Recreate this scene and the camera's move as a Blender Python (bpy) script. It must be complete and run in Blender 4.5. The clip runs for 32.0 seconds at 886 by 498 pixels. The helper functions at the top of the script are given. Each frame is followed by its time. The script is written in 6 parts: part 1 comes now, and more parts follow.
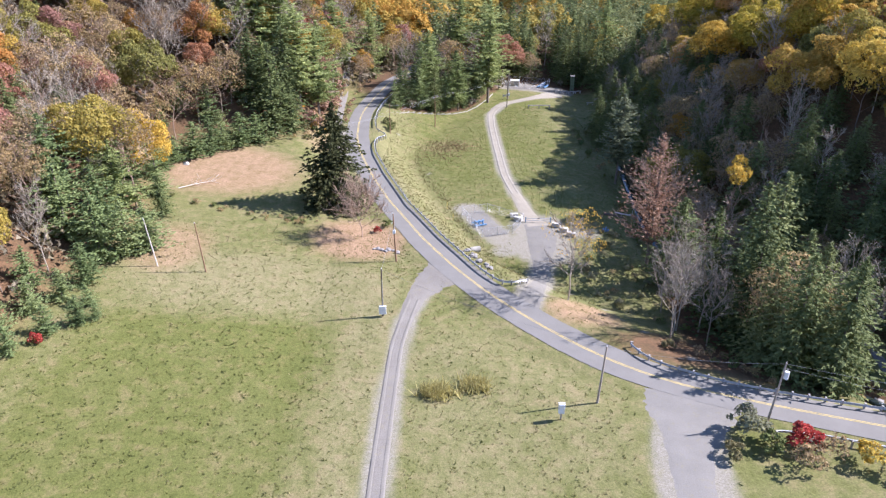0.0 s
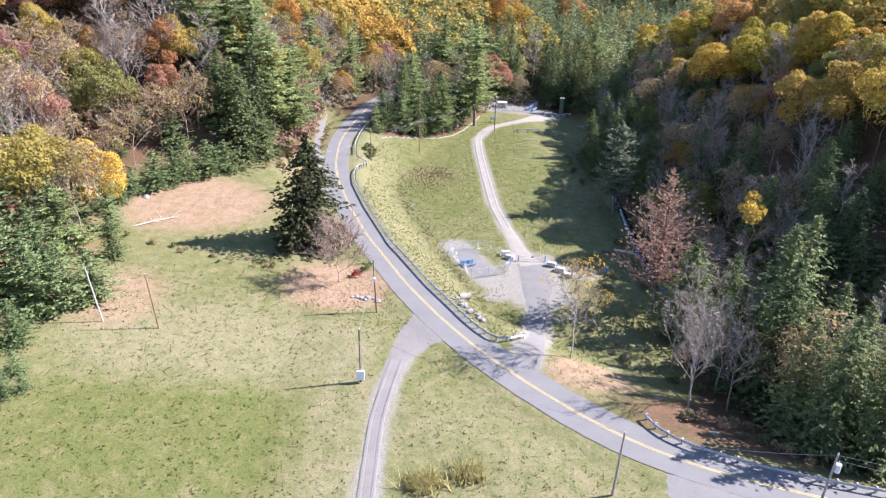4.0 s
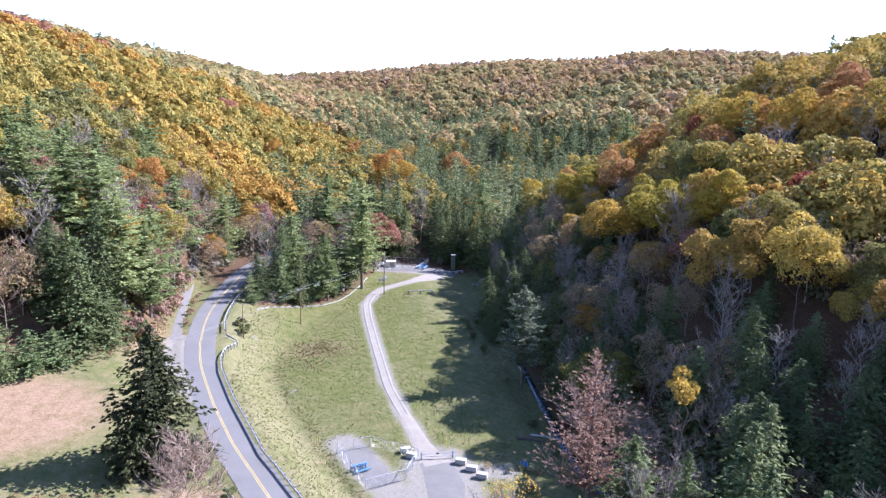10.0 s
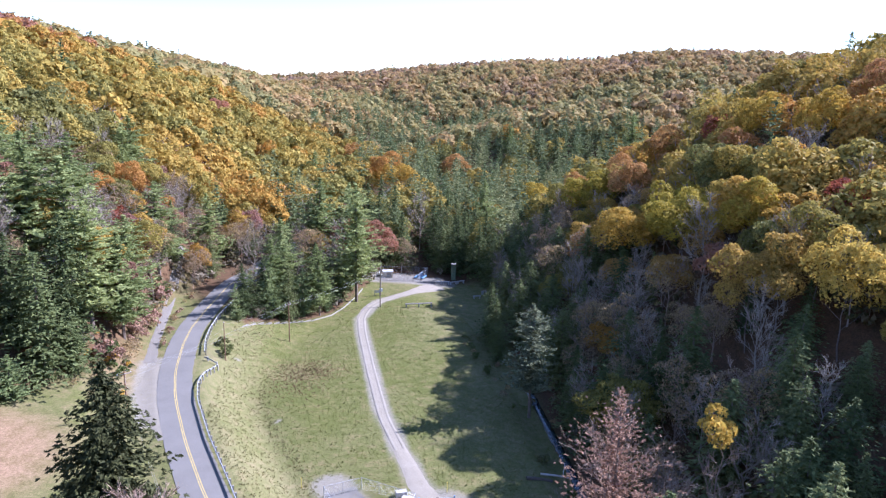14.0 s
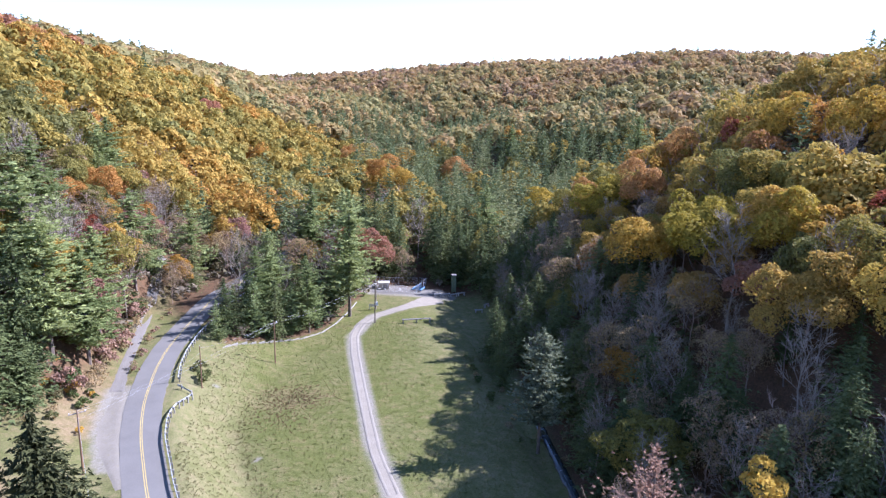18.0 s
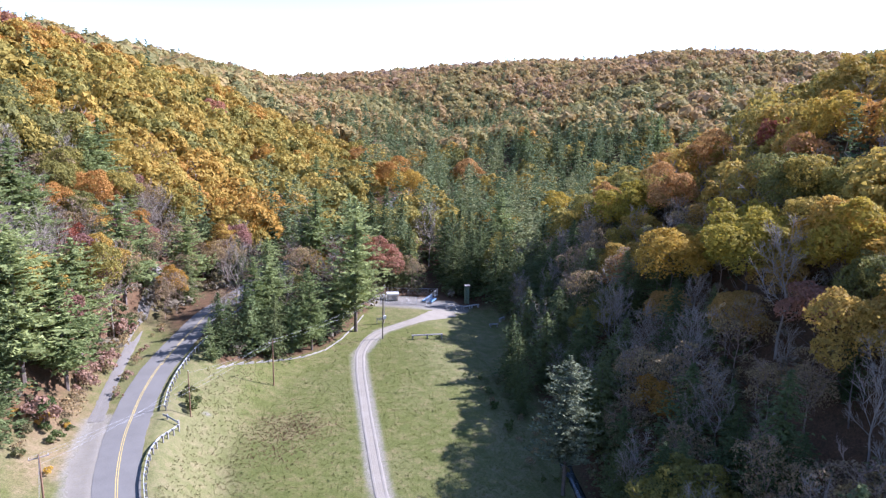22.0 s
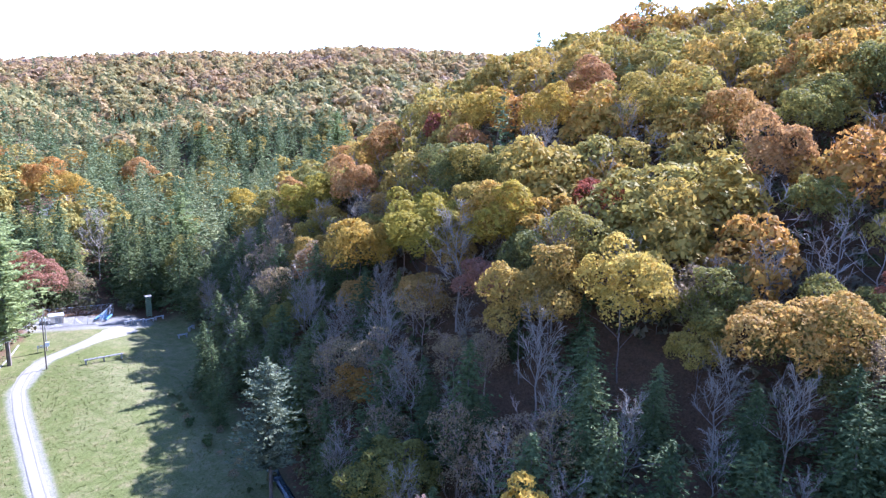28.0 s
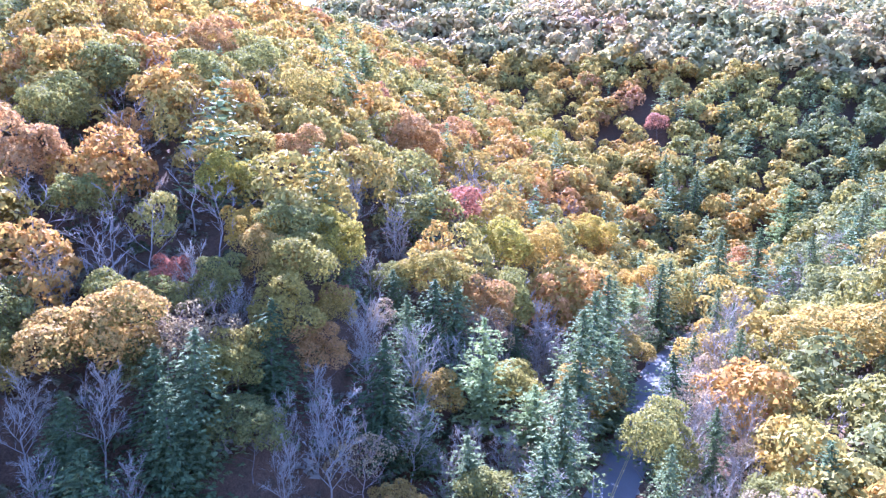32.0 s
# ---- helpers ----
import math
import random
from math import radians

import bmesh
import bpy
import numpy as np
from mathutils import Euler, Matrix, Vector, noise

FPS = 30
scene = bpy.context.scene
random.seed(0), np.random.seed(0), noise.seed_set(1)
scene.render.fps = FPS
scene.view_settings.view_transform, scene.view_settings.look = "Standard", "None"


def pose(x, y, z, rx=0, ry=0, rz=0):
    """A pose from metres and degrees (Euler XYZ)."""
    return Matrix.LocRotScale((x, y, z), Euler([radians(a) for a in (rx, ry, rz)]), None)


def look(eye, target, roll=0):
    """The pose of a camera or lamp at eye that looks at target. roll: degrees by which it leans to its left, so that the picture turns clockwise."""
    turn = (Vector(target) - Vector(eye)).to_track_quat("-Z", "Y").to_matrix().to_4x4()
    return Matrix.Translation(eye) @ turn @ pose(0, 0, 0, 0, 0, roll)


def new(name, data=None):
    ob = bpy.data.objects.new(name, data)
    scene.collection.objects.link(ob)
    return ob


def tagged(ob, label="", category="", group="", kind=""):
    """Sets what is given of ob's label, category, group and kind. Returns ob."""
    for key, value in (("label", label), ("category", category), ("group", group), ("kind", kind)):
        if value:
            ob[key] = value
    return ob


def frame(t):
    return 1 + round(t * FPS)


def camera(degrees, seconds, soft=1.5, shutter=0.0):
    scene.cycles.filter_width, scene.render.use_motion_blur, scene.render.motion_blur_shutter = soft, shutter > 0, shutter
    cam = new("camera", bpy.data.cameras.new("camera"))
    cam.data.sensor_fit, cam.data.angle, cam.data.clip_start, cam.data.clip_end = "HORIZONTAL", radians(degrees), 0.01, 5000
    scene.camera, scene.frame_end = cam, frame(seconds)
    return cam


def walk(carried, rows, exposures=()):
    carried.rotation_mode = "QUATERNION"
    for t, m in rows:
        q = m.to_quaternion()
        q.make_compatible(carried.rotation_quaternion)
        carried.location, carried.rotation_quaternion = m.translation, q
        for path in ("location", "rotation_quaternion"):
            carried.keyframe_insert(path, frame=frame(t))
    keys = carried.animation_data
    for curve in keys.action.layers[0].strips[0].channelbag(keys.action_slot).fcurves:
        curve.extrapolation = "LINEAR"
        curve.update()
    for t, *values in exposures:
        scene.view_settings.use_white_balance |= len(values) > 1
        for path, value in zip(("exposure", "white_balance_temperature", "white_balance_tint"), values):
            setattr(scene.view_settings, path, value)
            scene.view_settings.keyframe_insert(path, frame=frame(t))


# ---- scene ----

# ---- camera ----
ROWS = [
    (0.0, -1.03, -9.0, 53.53, -0.48, -26.11, 0.31),
    (1.0, -1.0, -5.61, 53.43, -0.52, -26.12, 0.38),
    (2.0, -1.02, -2.21, 53.23, -0.58, -26.1, 0.47),
    (2.5, -1.11, -0.57, 53.11, -0.62, -26.05, 0.6),
    (4.5, -1.47, 5.97, 52.62, -3.92, -24.58, 1.37),
    (5.0, -1.46, 7.66, 52.54, -8.25, -24.43, 1.52),
    (5.5, -1.41, 9.34, 52.48, -11.12, -24.34, 1.56),
    (6.0, -1.33, 11.04, 52.41, -11.63, -24.2, 1.53),
    (6.5, -1.19, 12.74, 52.34, -11.61, -23.14, 1.51),
    (7.0, -1.0, 14.44, 52.28, -11.58, -22.01, 1.47),
    (7.5, -0.8, 16.15, 52.27, -11.46, -20.89, 1.43),
    (8.0, -0.61, 17.87, 52.29, -11.51, -19.52, 1.48),
    (8.5, -0.43, 19.59, 52.3, -11.5, -17.67, 1.46),
    (9.0, -0.22, 21.27, 52.31, -11.38, -15.69, 1.35),
    (9.5, 0.01, 22.92, 52.31, -11.32, -13.77, 1.27),
    (10.0, 0.27, 24.56, 52.26, -11.27, -12.77, 1.2),
    (11.0, 0.8, 27.78, 52.11, -11.28, -12.73, 1.29),
    (12.0, 1.28, 30.82, 52.02, -11.34, -12.7, 1.31),
    (13.0, 1.95, 34.11, 51.99, -11.32, -12.69, 1.26),
    (14.0, 2.69, 37.43, 51.97, -11.3, -12.71, 1.19),
    (14.5, 3.01, 39.13, 51.9, -11.31, -12.68, 1.25),
    (16.5, 4.28, 45.88, 51.7, -11.33, -12.65, 1.25),
    (17.0, 4.62, 47.51, 51.71, -11.33, -12.66, 1.26),
    (18.0, 5.33, 50.76, 51.68, -11.32, -12.63, 1.26),
    (19.0, 5.92, 54.09, 51.65, -11.39, -12.63, 1.21),
    (20.0, 6.46, 57.22, 51.59, -11.47, -12.6, 1.28),
    (21.0, 7.12, 60.53, 51.51, -11.4, -12.63, 1.22),
    (21.5, 7.26, 62.04, 51.47, -11.45, -12.62, 1.26),
    (22.0, 7.19, 63.27, 51.38, -10.43, -12.62, 1.25),
    (22.5, 7.13, 64.24, 51.28, 0.37, -12.85, 1.09),
    (23.0, 7.26, 64.89, 51.23, 12.73, -13.17, 0.81),
    (23.5, 7.61, 65.17, 51.28, 22.28, -13.29, 0.56),
    (24.0, 8.05, 65.15, 51.42, 24.75, -13.42, 0.5),
    (24.5, 8.39, 64.97, 51.58, 22.15, -13.46, 0.67),
    (25.0, 8.51, 64.73, 51.65, 13.15, -13.41, 0.96),
    (25.5, 8.43, 64.48, 51.59, 3.6, -13.21, 1.3),
    (27.5, 8.81, 64.79, 50.99, -28.23, -12.47, 1.59),
    (28.0, 8.73, 64.84, 51.06, -35.94, -12.36, 1.76),
    (28.5, 8.63, 64.89, 51.16, -43.37, -12.15, 1.82),
    (29.0, 8.53, 64.95, 51.25, -50.73, -11.99, 1.87),
    (29.5, 8.43, 65.0, 51.35, -58.13, -11.88, 1.91),
    (30.0, 8.33, 65.05, 51.44, -65.48, -11.67, 1.85),
    (30.5, 8.24, 65.1, 51.54, -72.87, -11.51, 1.8),
    (31.0, 8.14, 65.16, 51.63, -80.46, -11.34, 1.79),
    (31.5, 8.04, 65.21, 51.73, -88.05, -11.19, 1.74),
    (32.0, 7.94, 65.26, 51.83, -92.49, -11.14, 1.63),
]


def gimbal(x, y, z, yaw, pitch, roll):
    a, b = radians(yaw), radians(pitch)
    ahead = Vector((-math.sin(a) * math.cos(b), math.cos(a) * math.cos(b), math.sin(b)))
    return look((x, y, z), Vector((x, y, z)) + 2 * ahead, roll)


cam = camera(65.0, 32.0, soft=1.3)
walk(cam, [(r[0], gimbal(*r[1:])) for r in ROWS],
     exposures=[(0.0, 1.5, 5900, 23), (4.0, 1.72, 5800, 24), (6.0, 1.82, 5680, 26), (9.0, 2.05, 5380, 29), (10.5, 1.5, 5330, 29), (22.0, 1.47, 5450, 28), (25.5, 1.3, 5720, 21), (27.5, 1.75, 5150, 27), (29.0, 2.8, 4650, 32), (32.0, 3.0, 4550, 40)])

# ---- light ----
SUN_ELEV, SUN_AZ = 38.0, 12.0          # azimuth: degrees from +x towards +y
world = bpy.data.worlds.new("sky")
scene.world = world
world.use_nodes = True
wn = world.node_tree
wn.nodes.clear()
sky = wn.nodes.new("ShaderNodeTexSky")
sky.sky_type = "NISHITA"
sky.sun_disc = False
sky.sun_elevation = radians(SUN_ELEV)
sky.sun_rotation = radians(90 - SUN_AZ)
sky.air_density, sky.dust_density, sky.ozone_density = 1.0, 0.05, 1.5
sky.altitude = 1200.0
bg = wn.nodes.new("ShaderNodeBackground")
bg.inputs["Strength"].default_value = 0.108
wo = wn.nodes.new("ShaderNodeOutputWorld")
wn.links.new(sky.outputs[0], bg.inputs[0])
wn.links.new(bg.outputs[0], wo.inputs[0])

sun_data = bpy.data.lights.new("sun", "SUN")
sun_data.energy, sun_data.angle, sun_data.color = 4.9, radians(0.55), (1.0, 0.965, 0.91)
sun = new("sun", sun_data)
sa, se = radians(SUN_AZ), radians(SUN_ELEV)
sun.matrix_world = look((150 * math.cos(sa), 150 * math.sin(sa), 140), (0, 0, 140 - 150 * math.tan(se)))


# ---- small node helpers ----
def mat_base(name, rough=0.9, spec=0.2):
    m = bpy.data.materials.new(name)
    m.use_nodes = True
    b = m.node_tree.nodes["Principled BSDF"]
    b.inputs["Roughness"].default_value = rough
    b.inputs["Specular IOR Level"].default_value = spec
    return m, m.node_tree, b


def node(nt, kind, **kw):
    n = nt.nodes.new(kind)
    for k, v in kw.items():
        n.inputs[k].default_value = v
    return n


def ramp(nt, fac, stops, constant=False):
    n = nt.nodes.new("ShaderNodeValToRGB")
    el = n.color_ramp.elements
    while len(el) < len(stops):
        el.new(0.5)
    for e, (p, c) in zip(el, stops):
        e.position, e.color = p, (*c, 1)
    if constant:
        n.color_ramp.interpolation = "CONSTANT"
    nt.links.new(fac, n.inputs[0])
    return n.outputs[0]


def noise_tex(nt, scale, detail=4.0, rough=0.6, world_space=True, stretch=None):
    n = node(nt, "ShaderNodeTexNoise", Scale=scale, Detail=detail, Roughness=rough)
    co = nt.nodes.new("ShaderNodeNewGeometry").outputs["Position"] if world_space else nt.nodes.new("ShaderNodeTexCoord").outputs["Object"]
    if stretch:
        mp = nt.nodes.new("ShaderNodeMapping")
        mp.inputs["Scale"].default_value = stretch
        nt.links.new(co, mp.inputs[0])
        co = mp.outputs[0]
    nt.links.new(co, n.inputs["Vector"])
    return n.outputs["Fac"]


def mix(nt, fac, a, b, mode="MIX"):
    n = nt.nodes.new("ShaderNodeMix")
    n.data_type, n.blend_type = "RGBA", mode
    for sock, v in ((n.inputs[0], fac), (n.inputs[6], a), (n.inputs[7], b)):
        if hasattr(v, "is_linked"):
            nt.links.new(v, sock)
        else:
            sock.default_value = v if isinstance(v, (int, float)) else (*v, 1)
    return n.outputs[2]


def maths(nt, op, a, b=0.0, clamp=False):
    n = nt.nodes.new("ShaderNodeMath")
    n.operation, n.use_clamp = op, clamp
    for sock, v in ((n.inputs[0], a), (n.inputs[1], b)):
        if hasattr(v, "is_linked"):
            nt.links.new(v, sock)
        else:
            sock.default_value = v
    return n.outputs[0]


def bump(nt, b, height, strength=0.5, dist=0.1):
    n = node(nt, "ShaderNodeBump", Strength=strength, Distance=dist)
    nt.links.new(height, n.inputs["Height"])
    nt.links.new(n.outputs[0], b.inputs["Normal"])


def plain(name, colour, rough=0.7, metal=0.0, vary=0.25, scale=3.0, spec=0.3):
    """A painted, metal or mineral surface with blotches and fine grain."""
    m, nt, b = mat_base(name, rough, spec)
    b.inputs["Metallic"].default_value = metal
    n1, n2 = noise_tex(nt, scale), noise_tex(nt, scale * 14, 2.0)
    dark = tuple(c * (1 - vary) for c in colour)
    lite = tuple(min(1, c * (1 + vary)) for c in colour)
    c1 = ramp(nt, n1, [(0.3, dark), (0.7, lite)])
    c2 = mix(nt, 0.35, c1, ramp(nt, n2, [(0.35, dark), (0.65, lite)]))
    nt.links.new(c2, b.inputs["Base Color"])
    bump(nt, b, n2, 0.25, 0.01)
    return m


def leaf_mat(name, stops, stuff=False, trans=0.42, rough=0.75, vary=1.0):
    """Foliage: one hue for each tree (its own random number, or the woods' tint), with smaller variation leaf by leaf."""
    m, nt, b = mat_base(name, rough, 0.15)
    if stuff:
        a = nt.nodes.new("ShaderNodeAttribute")
        a.attribute_name = "tint"
        r = a.outputs["Fac"]
    else:
        r = nt.nodes.new("ShaderNodeObjectInfo").outputs["Random"]
    isl = nt.nodes.new("ShaderNodeNewGeometry").outputs["Random Per Island"]
    jit = maths(nt, "MULTIPLY", maths(nt, "SUBTRACT", isl, 0.5), 0.10)
    hue = ramp(nt, maths(nt, "ADD", r, jit, True), stops)
    val = ramp(nt, isl, [(0.0, (1 - 0.38 * vary,) * 3), (1.0, (1 + 0.28 * vary, 1 + 0.22 * vary, 1 + 0.15 * vary))])
    col = mix(nt, 1.0, hue, val, "MULTIPLY")
    nt.links.new(col, b.inputs["Base Color"])
    if trans:
        t = nt.nodes.new("ShaderNodeBsdfTranslucent")
        nt.links.new(col, t.inputs[0])
        mx = node(nt, "ShaderNodeMixShader", Fac=trans)
        nt.links.new(b.outputs[0], mx.inputs[1])
        nt.links.new(t.outputs[0], mx.inputs[2])
        nt.links.new(mx.outputs[0], nt.nodes["Material Output"].inputs[0])
    return m


AUTUMN = [(0.0, (0.19, 0.19, 0.065)), (0.14, (0.27, 0.245, 0.065)), (0.3, (0.38, 0.30, 0.07)), (0.45, (0.46, 0.32, 0.07)),
          (0.58, (0.47, 0.265, 0.055)), (0.7, (0.43, 0.215, 0.075)), (0.82, (0.37, 0.19, 0.12)), (0.92, (0.32, 0.165, 0.125)), (1.0, (0.29, 0.16, 0.13))]
GOLD = [(0.0, (0.56, 0.42, 0.09)), (0.5, (0.66, 0.43, 0.07)), (1.0, (0.60, 0.34, 0.08))]
PINE = [(0.0, (0.21, 0.26, 0.095)), (0.5, (0.275, 0.325, 0.125)), (1.0, (0.34, 0.385, 0.15))]
HEMLOCK = [(0.0, (0.09, 0.12, 0.046)), (0.5, (0.15, 0.185, 0.07)), (1.0, (0.20, 0.228, 0.09))]
M_AUTUMN, M_AUTUMN_S = leaf_mat("autumn_leaves", AUTUMN, trans=0.4, vary=0.7), leaf_mat("autumn_woods", AUTUMN, True, 0.36, vary=0.5)
OLIVE = [(0.0, (0.19, 0.19, 0.06)), (0.3, (0.28, 0.25, 0.06)), (0.6, (0.39, 0.30, 0.065)), (0.82, (0.46, 0.31, 0.075)), (1.0, (0.43, 0.24, 0.08))]
M_OLIVE = leaf_mat("olive_gold_leaves", OLIVE, trans=0.4, vary=0.7)
M_GOLD = leaf_mat("golden_leaves", GOLD, vary=0.6)
M_YELLOWLEAF = leaf_mat("yellow_oak_leaves", [(0, (0.34, 0.29, 0.045)), (0.5, (0.45, 0.33, 0.05)), (1, (0.50, 0.32, 0.065))], trans=0.4, vary=0.7)
M_ORANGE = leaf_mat("orange_leaves", [(0, (0.47, 0.25, 0.06)), (0.5, (0.49, 0.29, 0.10)), (1, (0.43, 0.23, 0.09))], trans=0.4, vary=0.7)
M_PINK = leaf_mat("faded_red_leaves", [(0, (0.46, 0.20, 0.12)), (0.5, (0.40, 0.19, 0.11)), (1, (0.37, 0.11, 0.06))], trans=0.4, vary=0.7)
M_PINE, M_PINE_S = leaf_mat("pine_needles", PINE, trans=0.38, vary=0.6), leaf_mat("pine_woods", [(0.0, (0.11, 0.15, 0.065)), (0.5, (0.17, 0.205, 0.085)), (1.0, (0.24, 0.255, 0.11))], True, 0.25, vary=0.6)
M_YPINE = leaf_mat("young_pine_needles", [(0.0, (0.14, 0.19, 0.075)), (0.5, (0.19, 0.25, 0.10)), (1.0, (0.25, 0.30, 0.125))], trans=0.3, vary=0.7)
M_HEM = leaf_mat("hemlock_needles", HEMLOCK, trans=0.25, vary=0.7)
# muted stops for far woods; the greyer upper end carries distance haze as colour
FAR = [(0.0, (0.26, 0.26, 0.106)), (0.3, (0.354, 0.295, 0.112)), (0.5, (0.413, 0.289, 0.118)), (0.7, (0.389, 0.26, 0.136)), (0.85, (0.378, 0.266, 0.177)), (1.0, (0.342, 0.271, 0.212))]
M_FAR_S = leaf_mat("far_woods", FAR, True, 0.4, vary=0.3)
M_SPRUCE = leaf_mat("spruce_needles", [(0, (0.05, 0.058, 0.022)), (1, (0.07, 0.078, 0.03))], trans=0.15)
M_PALE = leaf_mat("pale_pine_needles", [(0, (0.19, 0.22, 0.13)), (1, (0.24, 0.26, 0.16))], trans=0.2)
M_RUST = leaf_mat("rusty_needles", [(0, (0.33, 0.205, 0.145)), (1, (0.38, 0.25, 0.175))], trans=0.3, vary=0.7)
M_RED = leaf_mat("red_leaves", [(0, (0.36, 0.05, 0.05)), (1, (0.42, 0.08, 0.06))])
M_SHRUB = leaf_mat("shrub_leaves", [(0, (0.10, 0.15, 0.05)), (0.5, (0.17, 0.21, 0.07)), (1, (0.22, 0.19, 0.10))])
M_SAGE = leaf_mat("grey_green_leaves", [(0, (0.24, 0.25, 0.16)), (1, (0.28, 0.28, 0.18))])
M_DRY = leaf_mat("dry_leaves", [(0, (0.33, 0.25, 0.15)), (1, (0.41, 0.31, 0.145))])
M_BARK = plain("bark", (0.17, 0.135, 0.11), 0.95, 0, 0.4, 2.0)
M_TWIG = plain("grey_twigs", (0.31, 0.262, 0.205), 0.95, 0, 0.3, 1.0)
M_TWIG_B = plain("brown_twigs", (0.34, 0.245, 0.18), 0.95, 0, 0.3, 1.0)

# ---- the lie of the land ----
ROAD = np.array([(60, 420), (34, 345), (14, 296), (-2, 262), (-10, 242), (-17.9, 221.7), (-21.0, 203), (-22.7, 190), (-22.9, 180), (-22.0, 166), (-20.6, 157), (-19.4, 151.4),
                 (-15.8, 137.5), (-11.2, 122.8), (-8.5, 116.2), (-3.7, 104.0), (1.4, 93.5), (6.2, 85.2), (11.2, 78.2), (15.8, 72.6), (19.5, 68.6),
                 (24.2, 64.5), (30.5, 60.3), (38.0, 56.8), (46.8, 53.4), (60, 49.0), (76, 44.0), (93, 37.8), (109.5, 29.2), (127.4, 21.0), (146, 11.0), (160, 0.5), (172, -14), (180, -34), (184, -70), (190, -140)], float)
STREAM = np.array([(52, 300), (50, 250), (48.5, 200), (47, 166), (44.8, 142), (43.2, 125), (46, 100), (52, 80), (57, 62), (60, 45), (64, 20), (60, -40), (40, -120)], float)
LEFT = np.array([(-64, -400), (-60, 40), (-56, 58), (-54, 85), (-53, 108), (-60, 124), (-64.5, 138), (-56, 144), (-43, 153), (-32, 168), (-31, 200), (-28, 235), (-14, 300), (0, 360), (30, 450), (90, 560), (160, 680), (330, 950)], float)
RIGHT = np.array([(520, -150), (205, 8), (157, 20), (97, 50), (82, 64), (72, 82), (58, 106), (55, 140), (58, 200), (66, 250), (105, 310), (180, 380), (290, 450), (430, 540), (800, 700)], float)
WALL = np.array([(-12.5, 194.0), (-9.7, 198.0), (-3, 204), (3.7, 209.2), (8.5, 214.5), (12.2, 221), (15.5, 229), (19, 239.5)], float)
SOUTH = np.array([(-200, -260), (20, -160), (60, -50), (72, 4), (88, 16), (120, 4), (155, -16), (200, -40), (330, -112), (520, -200)], float)


SIDE = np.array([(75.7, 86.5), (76.6, 82), (78.6, 74), (80, 62), (79.5, 52), (77.5, 45.5)], float)
# heights of the hills by bearing
LEFT_TOP = ([-40, 0, 8, 14, 20, 28, 36, 45, 52, 60, 75], [40, 38.8, 56.6, 62.1, 71.3, 78.6, 75, 71.9, 63.4, 52.6, 50])
RIGHT_TOP = ([-125, -105, -92, -80, -70, -60, -50, -40, -30, -20], [84, 84, 88, 100, 92, 81.2, 91, 98, 84, 84])
SOUTH_TOP = ([-140, -125, -105, -90], [88, 88, 88, 88])
EAST_TOP = ([-130, -120, -110, -100, -90, -80], [117.5, 124.5, 119.7, 119.4, 128.8, 127.1])
FAR_TOP = ([-50, -35, -27, -20, -12, -5, 3, 10, 25], [92, 88.7, 91.1, 78.3, 73.6, 61.1, 53.9, 71.9, 72])
SPUR = np.array([(95, 575), (130, 548), (240, 510), (380, 470), (560, 440)], float)


def along(line, x, y):
    """Signed distance (positive to the left of the line's run) and the run's length at the nearest point."""
    x, y = np.asarray(x, float), np.asarray(y, float)
    best, side, run = np.full(x.shape, 1e9), np.zeros(x.shape), np.zeros(x.shape)
    start = 0.0
    for (ax, ay), (bx, by) in zip(line[:-1], line[1:]):
        dx, dy = bx - ax, by - ay
        ln = math.hypot(dx, dy)
        t = np.clip(((x - ax) * dx + (y - ay) * dy) / ln**2, 0, 1)
        px, py = x - ax - t * dx, y - ay - t * dy
        d = np.hypot(px, py)
        s = np.sign(dx * (y - ay) - dy * (x - ax))
        near = d < best - 1e-9
        best, side, run = np.where(near, d, best), np.where(near, s, side), np.where(near, start + t * ln, run)
        start += ln
    return best * side, run


def smooth(v, a, b):
    t = np.clip((np.asarray(v, float) - a) / (b - a), 0, 1)
    return t * t * (3 - 2 * t)


def waves(x, y, scale, seed):
    r = np.random.RandomState(seed)
    out = 0
    for k in range(7):
        a, f, p = r.rand() * 6.28, (0.6 + r.rand()) / scale, r.rand() * 6.28
        out = out + np.sin((x * math.cos(a) + y * math.sin(a)) * f * 6.28 + p)
    return out / 4.0


def road_z(run, y):
    return 0.25 + 0.02 * np.clip(np.asarray(y) - 180, 0, 200) + 1.0 * smooth(-np.asarray(y), -66, -50)


